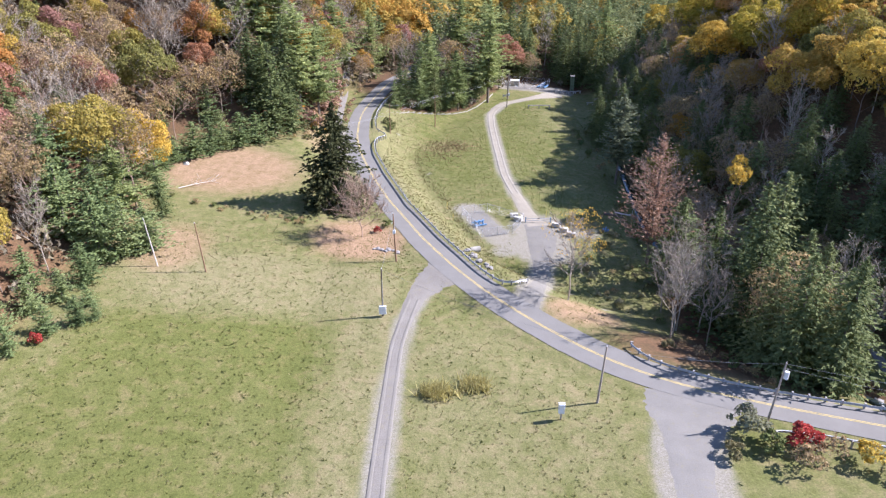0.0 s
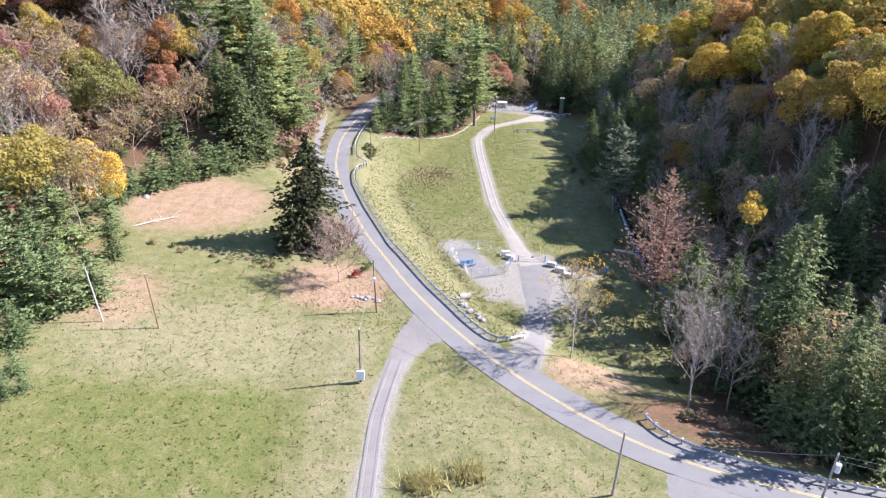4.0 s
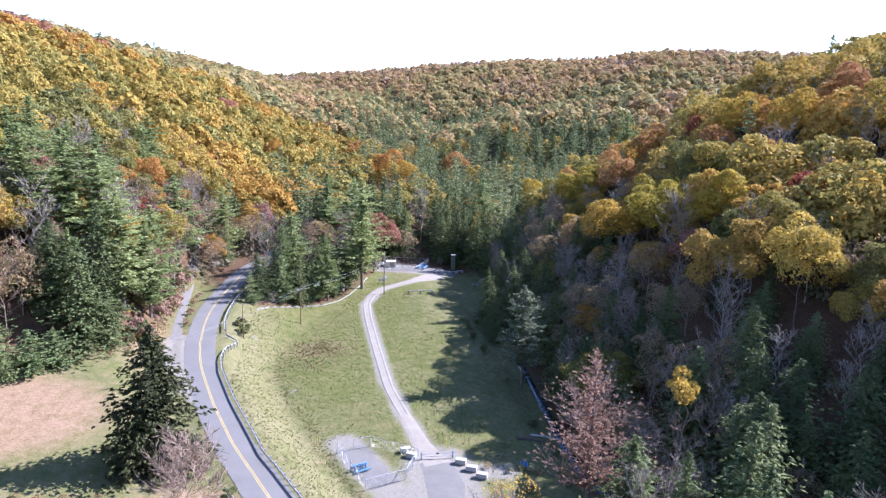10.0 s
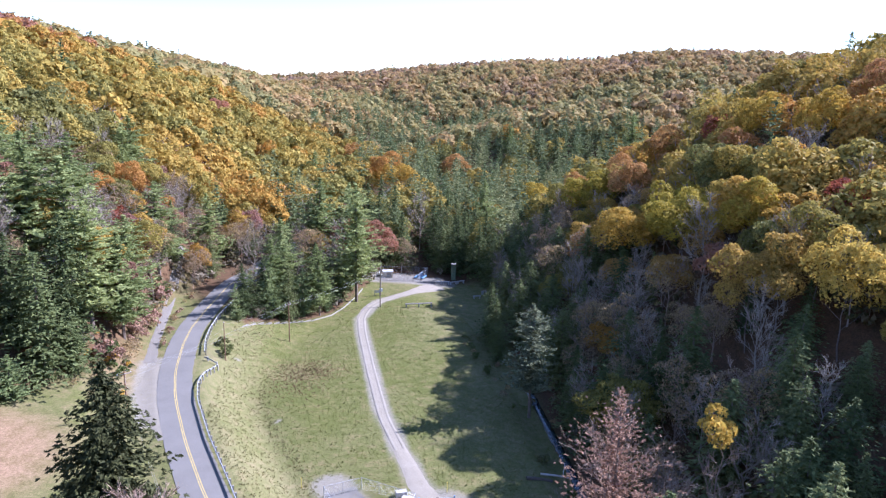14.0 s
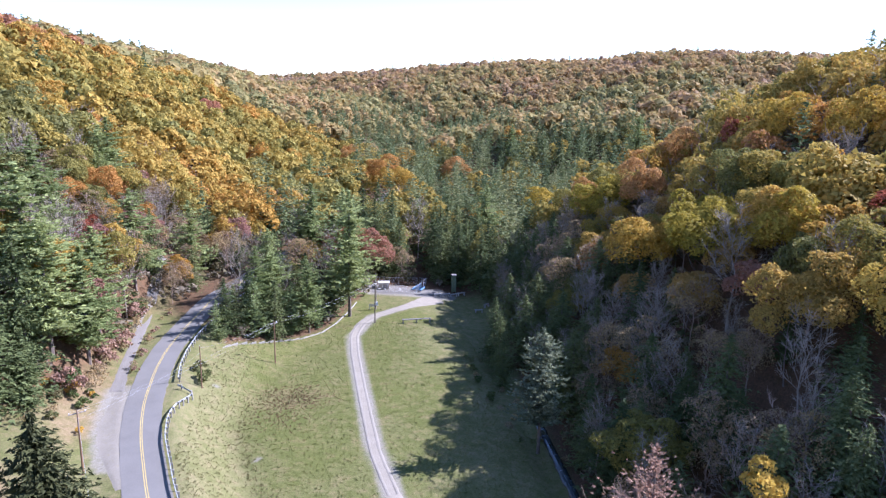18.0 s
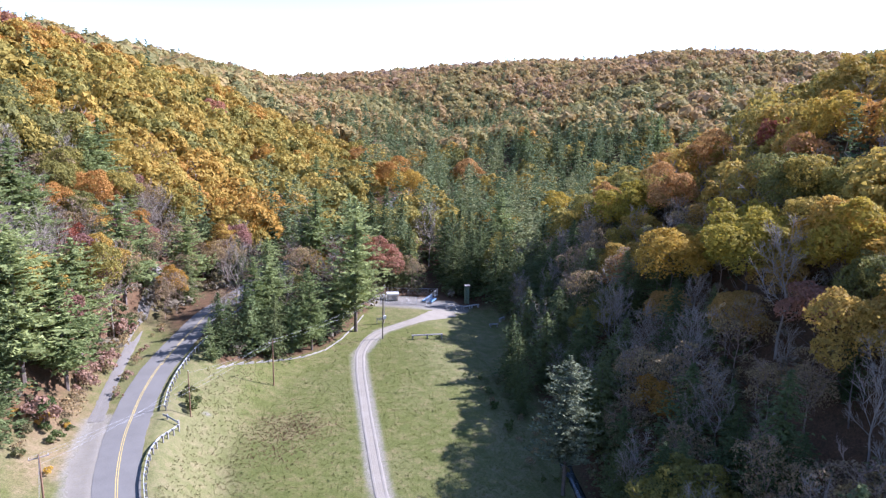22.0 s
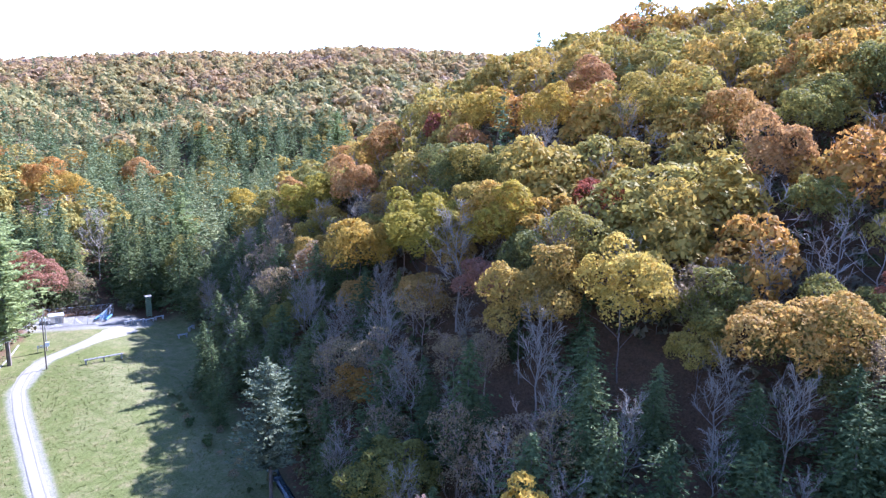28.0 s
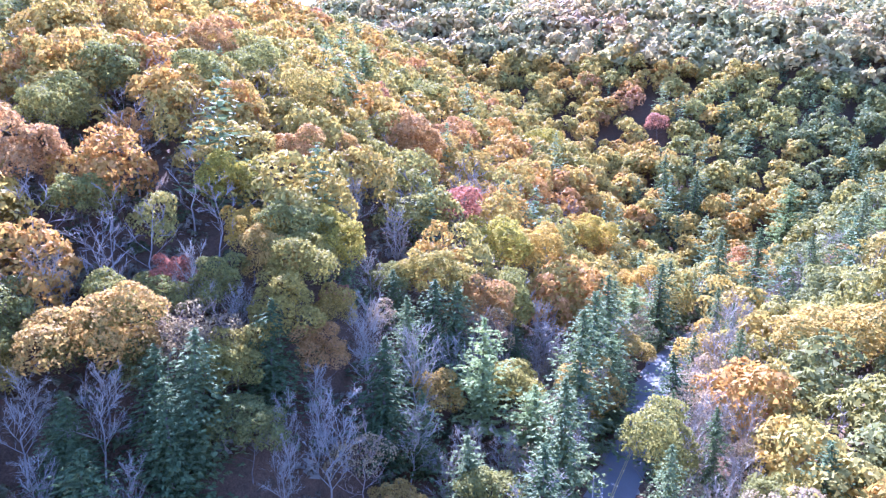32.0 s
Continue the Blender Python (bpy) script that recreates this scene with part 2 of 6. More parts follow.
def land(x, y):
    x, y = np.asarray(x, float), np.asarray(y, float)
    sd, run = along(ROAD, x, y)
    d = sd                                             # west of the road is negative
    rz = road_z(run, y)
    west = 0.9 + 0.25 * waves(x, y, 60, 3) + 0.105 * np.clip(-x - 20, 0, 45) * smooth(y, 20, 70)
    toe = np.interp(y, [60, 86, 106, 165, 215, 260], [30, 26, 13.5, 14.5, 30, 34])
    east = -6.2 * smooth(d, 3.6, toe) - 1.2 * smooth(x, 30, 46) + 0.12 * waves(x, y, 25, 5) + 0.025 * np.clip(y - 240, 0, 900)
    h = np.where(d < 0, west + (rz - 0.3 - west) * smooth(-d, 16, 3.2) , east + rz * smooth(d, 12, 4) )
    sdist, _ = along(STREAM, x, y)
    h = h - 1.6 * smooth(-np.abs(sdist), -5.5, -1.5) * (np.abs(y - 48) > 10)
    dl, _ = along(LEFT, x, y)
    dr, _ = along(RIGHT, x, y)
    ds, _ = along(SOUTH, x, y)
    dr, ds = -dr, -ds
    az = np.degrees(np.arctan2(8 - x, y - 65))         # bearing from the valley's middle, west positive
    bumps = 1 + 0.035 * waves(x, y, 150, 8) + 0.02 * waves(x, y, 60, 9)
    h = h + np.interp(az, *LEFT_TOP) * (1 - np.exp(-np.clip(dl, 0, None) / 82)) * bumps
    rise = 0.30 * (1 - np.exp(-np.clip(dr, 0, None) / 28)) + 0.70 * smooth(dr, -20, 215)
    h = h + np.where(dr > 0, np.interp(az, *RIGHT_TOP) * rise * bumps, 0)
    h = np.maximum(h, np.where(ds > 0, np.interp(az, *SOUTH_TOP) * (1 - np.exp(-np.clip(ds, 0, None) / 150)) * bumps - 1, -50))
    u = 0.42 * x + 0.91 * y
    far = np.interp(az, *FAR_TOP) * smooth(u, 520, 960) * (1 + 0.04 * waves(x, y, 260, 11))
    h = np.maximum(h, far - 40 * smooth(-u, -600, -520))
    sp, sr = along(SPUR, x, y)                         # a spur that runs down into the valley
    h = np.maximum(h, np.interp(sr, [0, 60, 180, 330, 520], [6, 22, 40, 56, 72]) * np.exp(-(sp / np.where(sp > 0, 62, 95)) ** 2) * (1 + 0.06 * waves(x, y, 110, 12)) - 8 * smooth(np.abs(sp), 90, 150))
    h = np.maximum(h, np.interp(az, *EAST_TOP) * smooth(x - 0.25 * y, 250, 560) * smooth(-y, -260, -120) * bumps - 2 - 30 * smooth(-(x - 0.25 * y), -290, -250) - 30 * smooth(y, 200, 260))
    back = 60 * smooth(-y, 160, 500) - 20 * smooth(y, -170, -150)
    h = np.maximum(h, np.where(x < 60, back, -50))
    lane = np.abs(sd) < 8
    flat = smooth(-np.abs(sd), -6.2, -3.4)
    return np.where(lane, h + (rz - 0.05 - h) * flat, h)


def at_land(x, y):
    return float(land(np.array([x]), np.array([y]))[0])


# ---- mesh helpers ----
def mesh_np(name, verts, faces, material, n=4, smooth_faces=False):
    """One mesh from arrays: verts (V, 3), faces (F, n)."""
    me = bpy.data.meshes.new(name)
    verts, faces = np.ascontiguousarray(verts, np.float32), np.ascontiguousarray(faces, np.int32)
    me.vertices.add(len(verts))
    me.vertices.foreach_set("co", verts.ravel())
    me.loops.add(faces.size)
    me.loops.foreach_set("vertex_index", faces.ravel())
    me.polygons.add(len(faces))
    me.polygons.foreach_set("loop_start", np.arange(0, faces.size, n, dtype=np.int32))
    me.polygons.foreach_set("loop_total", np.full(len(faces), n, np.int32))
    me.polygons.foreach_set("use_smooth", np.full(len(faces), smooth_faces, bool))
    me.update(calc_edges=True)
    for m in material if isinstance(material, (list, tuple)) else [material]:
        me.materials.append(m)
    return me


def part(name, bm, material, parent=None, label=""):
    """One bmesh as one mesh object, under a thing or a part."""
    me = bpy.data.meshes.new(name)
    bm.to_mesh(me)
    bm.free()
    me.materials.append(material)
    ob = new(name, me)
    ob.parent = parent
    return tagged(ob, label) if label else ob


def box(bm, x0, y0, z0, x1, y1, z1, bevel=0.0, m=None):
    r = bmesh.ops.create_cube(bm, size=1)
    vs = r["verts"]
    bmesh.ops.scale(bm, vec=(x1 - x0, y1 - y0, z1 - z0), verts=vs)
    bmesh.ops.translate(bm, vec=((x0 + x1) / 2, (y0 + y1) / 2, (z0 + z1) / 2), verts=vs)
    if bevel:
        es = list({e for v in vs for e in v.link_edges})
        out = bmesh.ops.bevel(bm, geom=es, offset=bevel, segments=2, affect="EDGES", profile=0.6)
        vs = list({v for f in out["faces"] for v in f.verts} | {v for v in vs if v.is_valid})
    if m is not None:
        bmesh.ops.transform(bm, matrix=m, verts=vs)
    return bm


def tube(bm, a, b, r0, r1, sides=8):
    a, b = Vector(a), Vector(b)
    d = b - a
    r = bmesh.ops.create_cone(bm, cap_ends=True, segments=sides, radius1=r0, radius2=r1, depth=d.length)
    bmesh.ops.transform(bm, matrix=Matrix.Translation((a + b) / 2) @ d.to_track_quat("Z", "Y").to_matrix().to_4x4(), verts=r["verts"])
    return bm


def empty(name, m, label, category, group="", kind=""):
    ob = new(name)
    ob.empty_display_size = 0.5
    ob.matrix_world = m
    return tagged(ob, label, category, group, kind)


def ribbon(name, line, half, material, lift=0.04, step=2.0, jitter=0.0, cross=4, zfun=None, seed=1):
    """A strip that lies on the land along a line."""
    rs = np.random.RandomState(seed)
    line = np.array(line, float)
    seg = np.r_[0, np.cumsum(np.hypot(*np.diff(line[:, :2], axis=0).T))]
    s = np.arange(0, seg[-1] + 0.01, step)
    cx, cy = np.interp(s, seg, line[:, 0]), np.interp(s, seg, line[:, 1])
    k = np.ones(5) / 5
    if len(s) > 8:
        cx[2:-2], cy[2:-2] = np.convolve(cx, k, "valid"), np.convolve(cy, k, "valid")
    tx, ty = np.gradient(cx), np.gradient(cy)
    ln = np.hypot(tx, ty)
    nx, ny = -ty / ln, tx / ln
    hw = half if np.isscalar(half) else np.interp(s, seg, half)
    rows = []
    for i in range(cross + 1):
        o = (i / cross * 2 - 1) * hw
        if i in (0, cross):
            o = o * (1 + jitter * rs.uniform(-1, 1, len(s)))
        px, py = cx + nx * o, cy + ny * o
        pz = (land(px, py) if zfun is None else zfun(px, py)) + lift
        if zfun is None and cross > 4 and i in (0, cross):
            pz = pz - lift - 0.06                                # loose edges run out under the grass
        rows.append(np.stack([px, py, pz], 1))
    v = np.stack(rows, 1).reshape(-1, 3)
    c = cross + 1
    i, j = np.meshgrid(np.arange(len(s) - 1), np.arange(cross), indexing="ij")
    a = (i * c + j).ravel()
    f = np.stack([a, a + 1, a + c + 1, a + c], 1)[:, ::-1]
    return new(name, mesh_np(name, v, f, material, 4, True))

# ---- ground ----
def spread(a, b, fine, far_a, far_b):
    mid = list(np.arange(a, b + 0.01, fine))
    lo, hi, s = [a], [b], fine
    while lo[-1] > far_a:
        s = min(s * 1.09, 60)
        lo.append(lo[-1] - s)
    s = fine
    while hi[-1] < far_b:
        s = min(s * 1.09, 60)
        hi.append(hi[-1] + s)
    return np.array(lo[:0:-1] + mid + hi[1:])


gx, gy = spread(-72, 75, 1.25, -3000, 3000), spread(28, 245, 1.25, -2500, 4000)
X, Y = np.meshgrid(gx, gy, indexing="ij")
Z = land(X, Y)
nx_, ny_ = len(gx), len(gy)
ii, jj = np.meshgrid(np.arange(nx_ - 1), np.arange(ny_ - 1), indexing="ij")
a0 = (ii * ny_ + jj).ravel()
ground_faces = np.stack([a0, a0 + ny_, a0 + ny_ + 1, a0 + 1], 1)


def ground_material():
    m, nt, b = mat_base("meadow_and_litter", 0.95, 0.1)
    def zone(name):
        a = nt.nodes.new("ShaderNodeAttribute")
        a.attribute_name = name
        return a.outputs["Fac"]
    fine, mid, big = noise_tex(nt, 2.6, 5, 0.7), noise_tex(nt, 0.55, 5, 0.65), noise_tex(nt, 0.07, 4)
    blades = noise_tex(nt, 7.0, 3, 0.7)
    green = mix(nt, 0.5, ramp(nt, fine, [(0.32, (0.0653, 0.0749, 0.0204)), (0.68, (0.136, 0.144, 0.0422))]), ramp(nt, mid, [(0.3, (0.0803, 0.0929, 0.0252)), (0.72, (0.151, 0.147, 0.0477))]))
    straw = mix(nt, 0.5, ramp(nt, fine, [(0.33, (0.13, 0.12, 0.0545)), (0.68, (0.235, 0.208, 0.112))]), ramp(nt, mid, [(0.34, (0.143, 0.136, 0.0613)), (0.68, (0.238, 0.208, 0.116))]))
    straw_amt = maths(nt, "ADD", zone("straw"), maths(nt, "MULTIPLY", maths(nt, "SUBTRACT", mid, 0.5), 1.1), True)
    straw_amt = maths(nt, "ADD", straw_amt, maths(nt, "MULTIPLY", maths(nt, "SUBTRACT", big, 0.5), 1.0), True)
    grass = mix(nt, straw_amt, green, straw)
    tan = mix(nt, 0.5, ramp(nt, fine, [(0.38, (0.145, 0.0892, 0.0493)), (0.63, (0.329, 0.227, 0.146))]), ramp(nt, mid, [(0.35, (0.205, 0.132, 0.0731)), (0.7, (0.351, 0.241, 0.161))]))
    tan_amt = maths(nt, "ADD", zone("tan"), maths(nt, "MULTIPLY", maths(nt, "SUBTRACT", mid, 0.5), 0.8), True)
    c = mix(nt, tan_amt, grass, tan)
    litter = mix(nt, 0.5, ramp(nt, fine, [(0.3, (0.043, 0.030, 0.019)), (0.7, (0.189, 0.103, 0.056))]), ramp(nt, mid, [(0.3, (0.052, 0.039, 0.026)), (0.7, (0.163, 0.095, 0.052))]))
    lit_amt = maths(nt, "ADD", zone("wood"), maths(nt, "MULTIPLY", maths(nt, "SUBTRACT", mid, 0.5), 0.7), True)
    c = mix(nt, lit_amt, c, litter)
    grit_n = noise_tex(nt, 1.1, 5, 0.75)
    grit = maths(nt, "ADD", zone("grit"), maths(nt, "MULTIPLY", maths(nt, "SUBTRACT", grit_n, 0.5), 1.5), True)
    c = mix(nt, maths(nt, "MULTIPLY", grit, maths(nt, "MULTIPLY", zone("grit"), 1.6, True)), c, mix(nt, fine, (0.17, 0.153, 0.123), (0.272, 0.251, 0.212)))
    speck = noise_tex(nt, 4.2, 3, 0.8)
    c = mix(nt, 1.0, c, mix(nt, 0.5, ramp(nt, blades, [(0.36, (0.62, 0.64, 0.6)), (0.64, (1.34, 1.32, 1.3))]), ramp(nt, speck, [(0.36, (0.66, 0.68, 0.62)), (0.62, (1.28, 1.26, 1.24))])), "MULTIPLY")
    nt.links.new(c, b.inputs["Base Color"])
    hsum = maths(nt, "ADD", fine, maths(nt, "MULTIPLY", blades, 0.6))
    bump(nt, b, hsum, 0.35, 0.10)
    return m


M_GROUND = ground_material()
gm = mesh_np("ground", np.stack([X, Y, Z], -1).reshape(-1, 3), ground_faces, M_GROUND, 4, True)
DL, DR, DS = along(LEFT, X, Y)[0], -along(RIGHT, X, Y)[0], -along(SOUTH, X, Y)[0]
SD = along(ROAD, X, Y)[0]


def blob(x, y, cx, cy, rx, ry, soft=0.35):
    return smooth(-np.hypot((x - cx) / rx, (y - cy) / ry), -1 - soft, -1 + soft)


def wood_zone(x, y):
    """1 where leaf litter lies under trees."""
    dl, dr, ds = along(LEFT, x, y)[0], -along(RIGHT, x, y)[0], -along(SOUTH, x, y)[0]
    w = np.maximum.reduce([smooth(dl, -3, 4), smooth(dr, -8, -3), smooth(ds, -4, 4)])
    w = np.maximum(w, smooth(y, 243, 252))
    w = np.maximum(w, smooth(x - np.interp(y, [60, 100, 120, 155, 190, 224, 250], [34, 38, 42.5, 46, 50, 57, 62]), -1.5, 2.5) * smooth(y, 60, 66))
    w = np.maximum(w, smooth(along(WALL, x, y)[0], 0.3, 1.5) * (y > 194) * (x < 22) * (x > -13 + 0.1 * (y - 194)))
    w = np.maximum(w, blob(x, y, -14, 226, 14, 22))
    w = np.maximum(w, blob(x, y, 38, 71, 15, 7))
    w = np.maximum(w, smooth(x, 62, 68) * smooth(-y, -75, -68))
    w = w * (1 - blob(x, y, 66.0, 72.0, 6.5, 12.0, 0.3))                # shaded grass by the side road
    return np.clip(w, 0, 1)


def zone_attr(name, v):
    a = gm.attributes.new(name, "FLOAT", "POINT")
    a.data.foreach_set("value", np.ascontiguousarray(v.ravel(), np.float32))


WOOD = wood_zone(X, Y)
zone_attr("wood", WOOD)
embank = (SD > 0) * smooth(SD, 2, 5) * smooth(-SD, -17, -12) * smooth(Y, 88, 100) * smooth(-Y, -190, -170)
straw = 0.40 + 0.26 * embank + 0.50 * blob(X, Y, -28, 85, 22, 9) + 0.40 * blob(X, Y, -10.5, 60, 3.5, 26) + 0.22 * blob(X, Y, 6, 58, 13, 18)
mown = smooth(X, -50, -45) * smooth(-X, 15.5, 19.5) * smooth(-Y, -76, -71) * smooth(Y, 30, 40)
straw = straw - 0.42 * mown - 0.30 * blob(X, Y, 12, 195, 20, 62) - 0.6 * blob(X, Y, 32, 225, 8, 4.5) - 0.3 * blob(X, Y, 11, 103, 5, 9)
zone_attr("straw", np.clip(straw, 0, 1))
tan = 0.9 * blob(X, Y, -46, 132, 15, 14) + 1.15 * blob(X, Y, -15, 103, 8, 8) + 0.7 * blob(X, Y, -45, 94, 6, 8) + 0.85 * blob(X, Y, 21, 80, 6, 5) + 0.25 * blob(X, Y, 2, 178, 8, 5, 0.8) + 0.5 * blob(X, Y, -30, 165, 5, 14)
zone_attr("tan", np.clip(tan, 0, 1))
grit = np.zeros_like(X)
for ln, hw, soft_edge in (([(11.8, 79.6), (16.3, 94), (18.2, 105), (19.8, 112)], 1.8, 1.6), ([(19.6, 112), (20, 124)], 4.6, 2.6), ([(19.8, 124), (17, 142.2), (15.5, 160), (15.4, 200), (16, 212), (22, 226), (33, 234.5), (43, 243)], 1.2, 1.3),
                          ([(-2.2, 88.0), (-5.6, 76), (-6.8, 60), (-7.3, 40), (-8, -20)], 1.1, 1.0), ([(29, 57), (26, 48), (24, 36), (20, 0)], 3.4, 1.6), ([(-22, 146), (-25.2, 157), (-26.8, 171)], 2.0, 1.6),
                          ([(5.5, 133.0), (9, 124), (12.0, 117.0)], 2.2, 2.2), ([(12, 112), (20, 122), (30, 120)], 1.0, 3.0), ([(24, 250), (44, 247)], 4.0, 2.0)):
    grit = np.maximum(grit, smooth(-np.abs(along(np.array(ln, float), X, Y)[0]), -hw - soft_edge, -hw + 0.2))
zone_attr("grit", grit)
ground = tagged(new("ground", gm), "rough autumn meadow with straw patches and leaf litter", "ground", kind="structure")


# ---- roads and tracks ----
def asphalt():
    m, nt, b = mat_base("worn_asphalt", 0.85, 0.3)
    n1, n2, n3 = noise_tex(nt, 0.25, 4), noise_tex(nt, 9, 3), noise_tex(nt, 1.6, 5, 0.7)
    c = mix(nt, 0.4, ramp(nt, n1, [(0.3, (0.131, 0.123, 0.109)), (0.7, (0.178, 0.168, 0.15))]), ramp(nt, n2, [(0.3, (0.12, 0.113, 0.101)), (0.7, (0.2, 0.187, 0.168))]))
    c = mix(nt, maths(nt, "MULTIPLY", n3, 0.3), c, (0.185, 0.175, 0.157))
    nt.links.new(c, b.inputs["Base Color"])
    bump(nt, b, n2, 0.3, 0.02)
    return m


def gravel(name, ca, cb, cc):
    m, nt, b = mat_base(name, 0.95, 0.15)
    n1, n2, n3 = noise_tex(nt, 0.4, 5), noise_tex(nt, 8, 4, 0.7), noise_tex(nt, 1.4, 5, 0.7)
    c = mix(nt, 0.5, ramp(nt, n1, [(0.3, ca), (0.7, cb)]), ramp(nt, n2, [(0.3, ca), (0.7, cc)]))
    c = mix(nt, ramp(nt, n3, [(0.55, (0, 0, 0)), (0.75, (0.5, 0.5, 0.5))]), c, (0.22, 0.19, 0.10))
    nt.links.new(c, b.inputs["Base Color"])
    bump(nt, b, n2, 0.6, 0.05)
    return m


M_ASPH = asphalt()
M_GRAVEL = gravel("pale_gravel", (0.132, 0.123, 0.107), (0.189, 0.178, 0.157), (0.231, 0.216, 0.191))
M_APRON = gravel("apron_gravel", (0.148, 0.138, 0.121), (0.204, 0.192, 0.17), (0.246, 0.231, 0.205))
M_DIRT = gravel("dirt_track", (0.143, 0.128, 0.108), (0.197, 0.183, 0.158), (0.242, 0.222, 0.197))
M_YELLOW = plain("worn_yellow_paint", (0.46, 0.35, 0.12), 0.8, 0, 0.3, 0.8)
road = tagged(ribbon("road", ROAD, 2.95, M_ASPH, 0.06, 1.5, 0.02, 4, lambda x, y: road_z(0, y) - 0.05), "weathered grey two-lane asphalt road", "road", kind="structure")
for off in (-0.13, 0.13):
    tx = np.gradient(ROAD, axis=0)
    nrm = np.stack([-tx[:, 1], tx[:, 0]], 1) / np.hypot(tx[:, 0], tx[:, 1])[:, None]
    tagged(ribbon("centre_line", ROAD + nrm * off, 0.055, M_YELLOW, 0.068, 1.5, 0, 1, lambda x, y: road_z(0, y) - 0.05), "faded yellow centre line", "road marking", kind="structure")

M_SHOULDER = gravel("road_shoulder", (0.17, 0.15, 0.115), (0.25, 0.225, 0.18), (0.29, 0.265, 0.22))
tagged(ribbon("road_shoulder", ROAD, 3.75, M_SHOULDER, 0.03, 1.5, 0.10, 6, None, 4), "narrow gravel shoulder along the asphalt", "road", kind="structure")
M_TRACK = gravel("pale_worn_track", (0.208, 0.181, 0.137), (0.289, 0.258, 0.208), (0.343, 0.31, 0.257))

# ---- trees ----
def unit(v):
    return v / np.maximum(np.linalg.norm(v, axis=-1, keepdims=True), 1e-9)


def leaf_tris(rs, centre, normal, size):
    """Irregular three-cornered leaf clumps."""
    n = len(centre)
    normal = unit(normal)
    a = unit(np.cross(normal, rs.normal(size=(n, 3))))
    b = np.cross(normal, a)
    ang = np.array([0, 1, 2]) * (2 * math.pi / 3) + rs.uniform(-0.5, 0.5, (n, 3))
    rad = np.asarray(size).reshape(-1, 1) * rs.uniform(0.7, 1.55, (n, 3))
    v = centre[:, None] + a[:, None] * (np.cos(ang) * rad)[..., None] + b[:, None] * (np.sin(ang) * rad)[..., None]
    return v.reshape(-1, 3)


def broad_crown(seed, H, R, base, lumps, leaves, size, loose=0.55, fuzz=0.16, lobe=(0.27, 0.47), reach=0.62):
    """A broadleaf crown: leaf clumps over the outer skin of uneven lobes that make up a lopsided dome."""
    rs = np.random.RandomState(seed)
    hz = H - base
    big = min(11, max(5, lumps // 5))
    k = np.arange(big) + 0.5
    up = 1 - 1.25 * k / big + rs.uniform(-0.12, 0.12, big)                 # from the top down past the widest ring
    az = k * 2.39996 + rs.uniform(-0.5, 0.5, big)
    flat = np.sqrt(np.clip(1 - np.clip(up, -1, 1) ** 2, 0.05, 1))
    lop = (1 + 0.16 * np.cos(az * 2 + rs.rand() * 6.28) + 0.14 * np.cos(az + rs.rand() * 6.28)) * rs.uniform(0.68, 1.2, big)
    mid = base + 0.40 * hz
    c0 = np.stack([np.cos(az) * flat * R * reach * lop, np.sin(az) * flat * R * reach * lop, mid + 0.36 * hz * up * lop], 1)
    r0 = R * rs.uniform(*lobe, big) * np.where((up < 0.1) & (rs.rand(big) < 0.3), 0.55, 1.0)
    own = rs.randint(0, big, lumps)                                        # smaller tufts stand out of each lobe
    d = unit(rs.normal(size=(lumps, 3)) + 1.0 * unit(c0[own] - np.array([0, 0, mid - 0.2 * hz])) + np.array([0, 0, 0.35]))
    c = np.concatenate([c0, c0[own] + d * (r0[own] * rs.uniform(0.55, 0.95, lumps))[:, None]])
    r = np.concatenate([r0, r0[own] * rs.uniform(0.26, 0.52, lumps)])
    n = leaves * 3
    pick = rs.choice(len(r), n, p=r**2 / (r**2).sum())
    away = unit(c[pick] - np.array([0, 0, mid - 0.3 * hz]))
    out = unit(rs.normal(size=(n, 3)) + 0.45 * away + np.array([0, 0, 0.30]))
    p = c[pick] + out * (r[pick] * rs.uniform(1 - fuzz, 1 + fuzz, n))[:, None] * np.array([1.05, 1.05, 0.82])
    deep = np.zeros(n)
    for q in range(len(r)):
        deep = np.maximum(deep, 1 - np.linalg.norm((p - c[q]) / np.array([1.05, 1.05, 0.82]), axis=1) / r[q])
    keep = np.where(deep < 0.17 + 0.1 * rs.rand(n))[0][:leaves]
    p, out = p[keep], out[keep]
    return leaf_tris(rs, p, out + rs.normal(size=(len(p), 3)) * loose, size * rs.uniform(0.6, 1.25, len(p)))


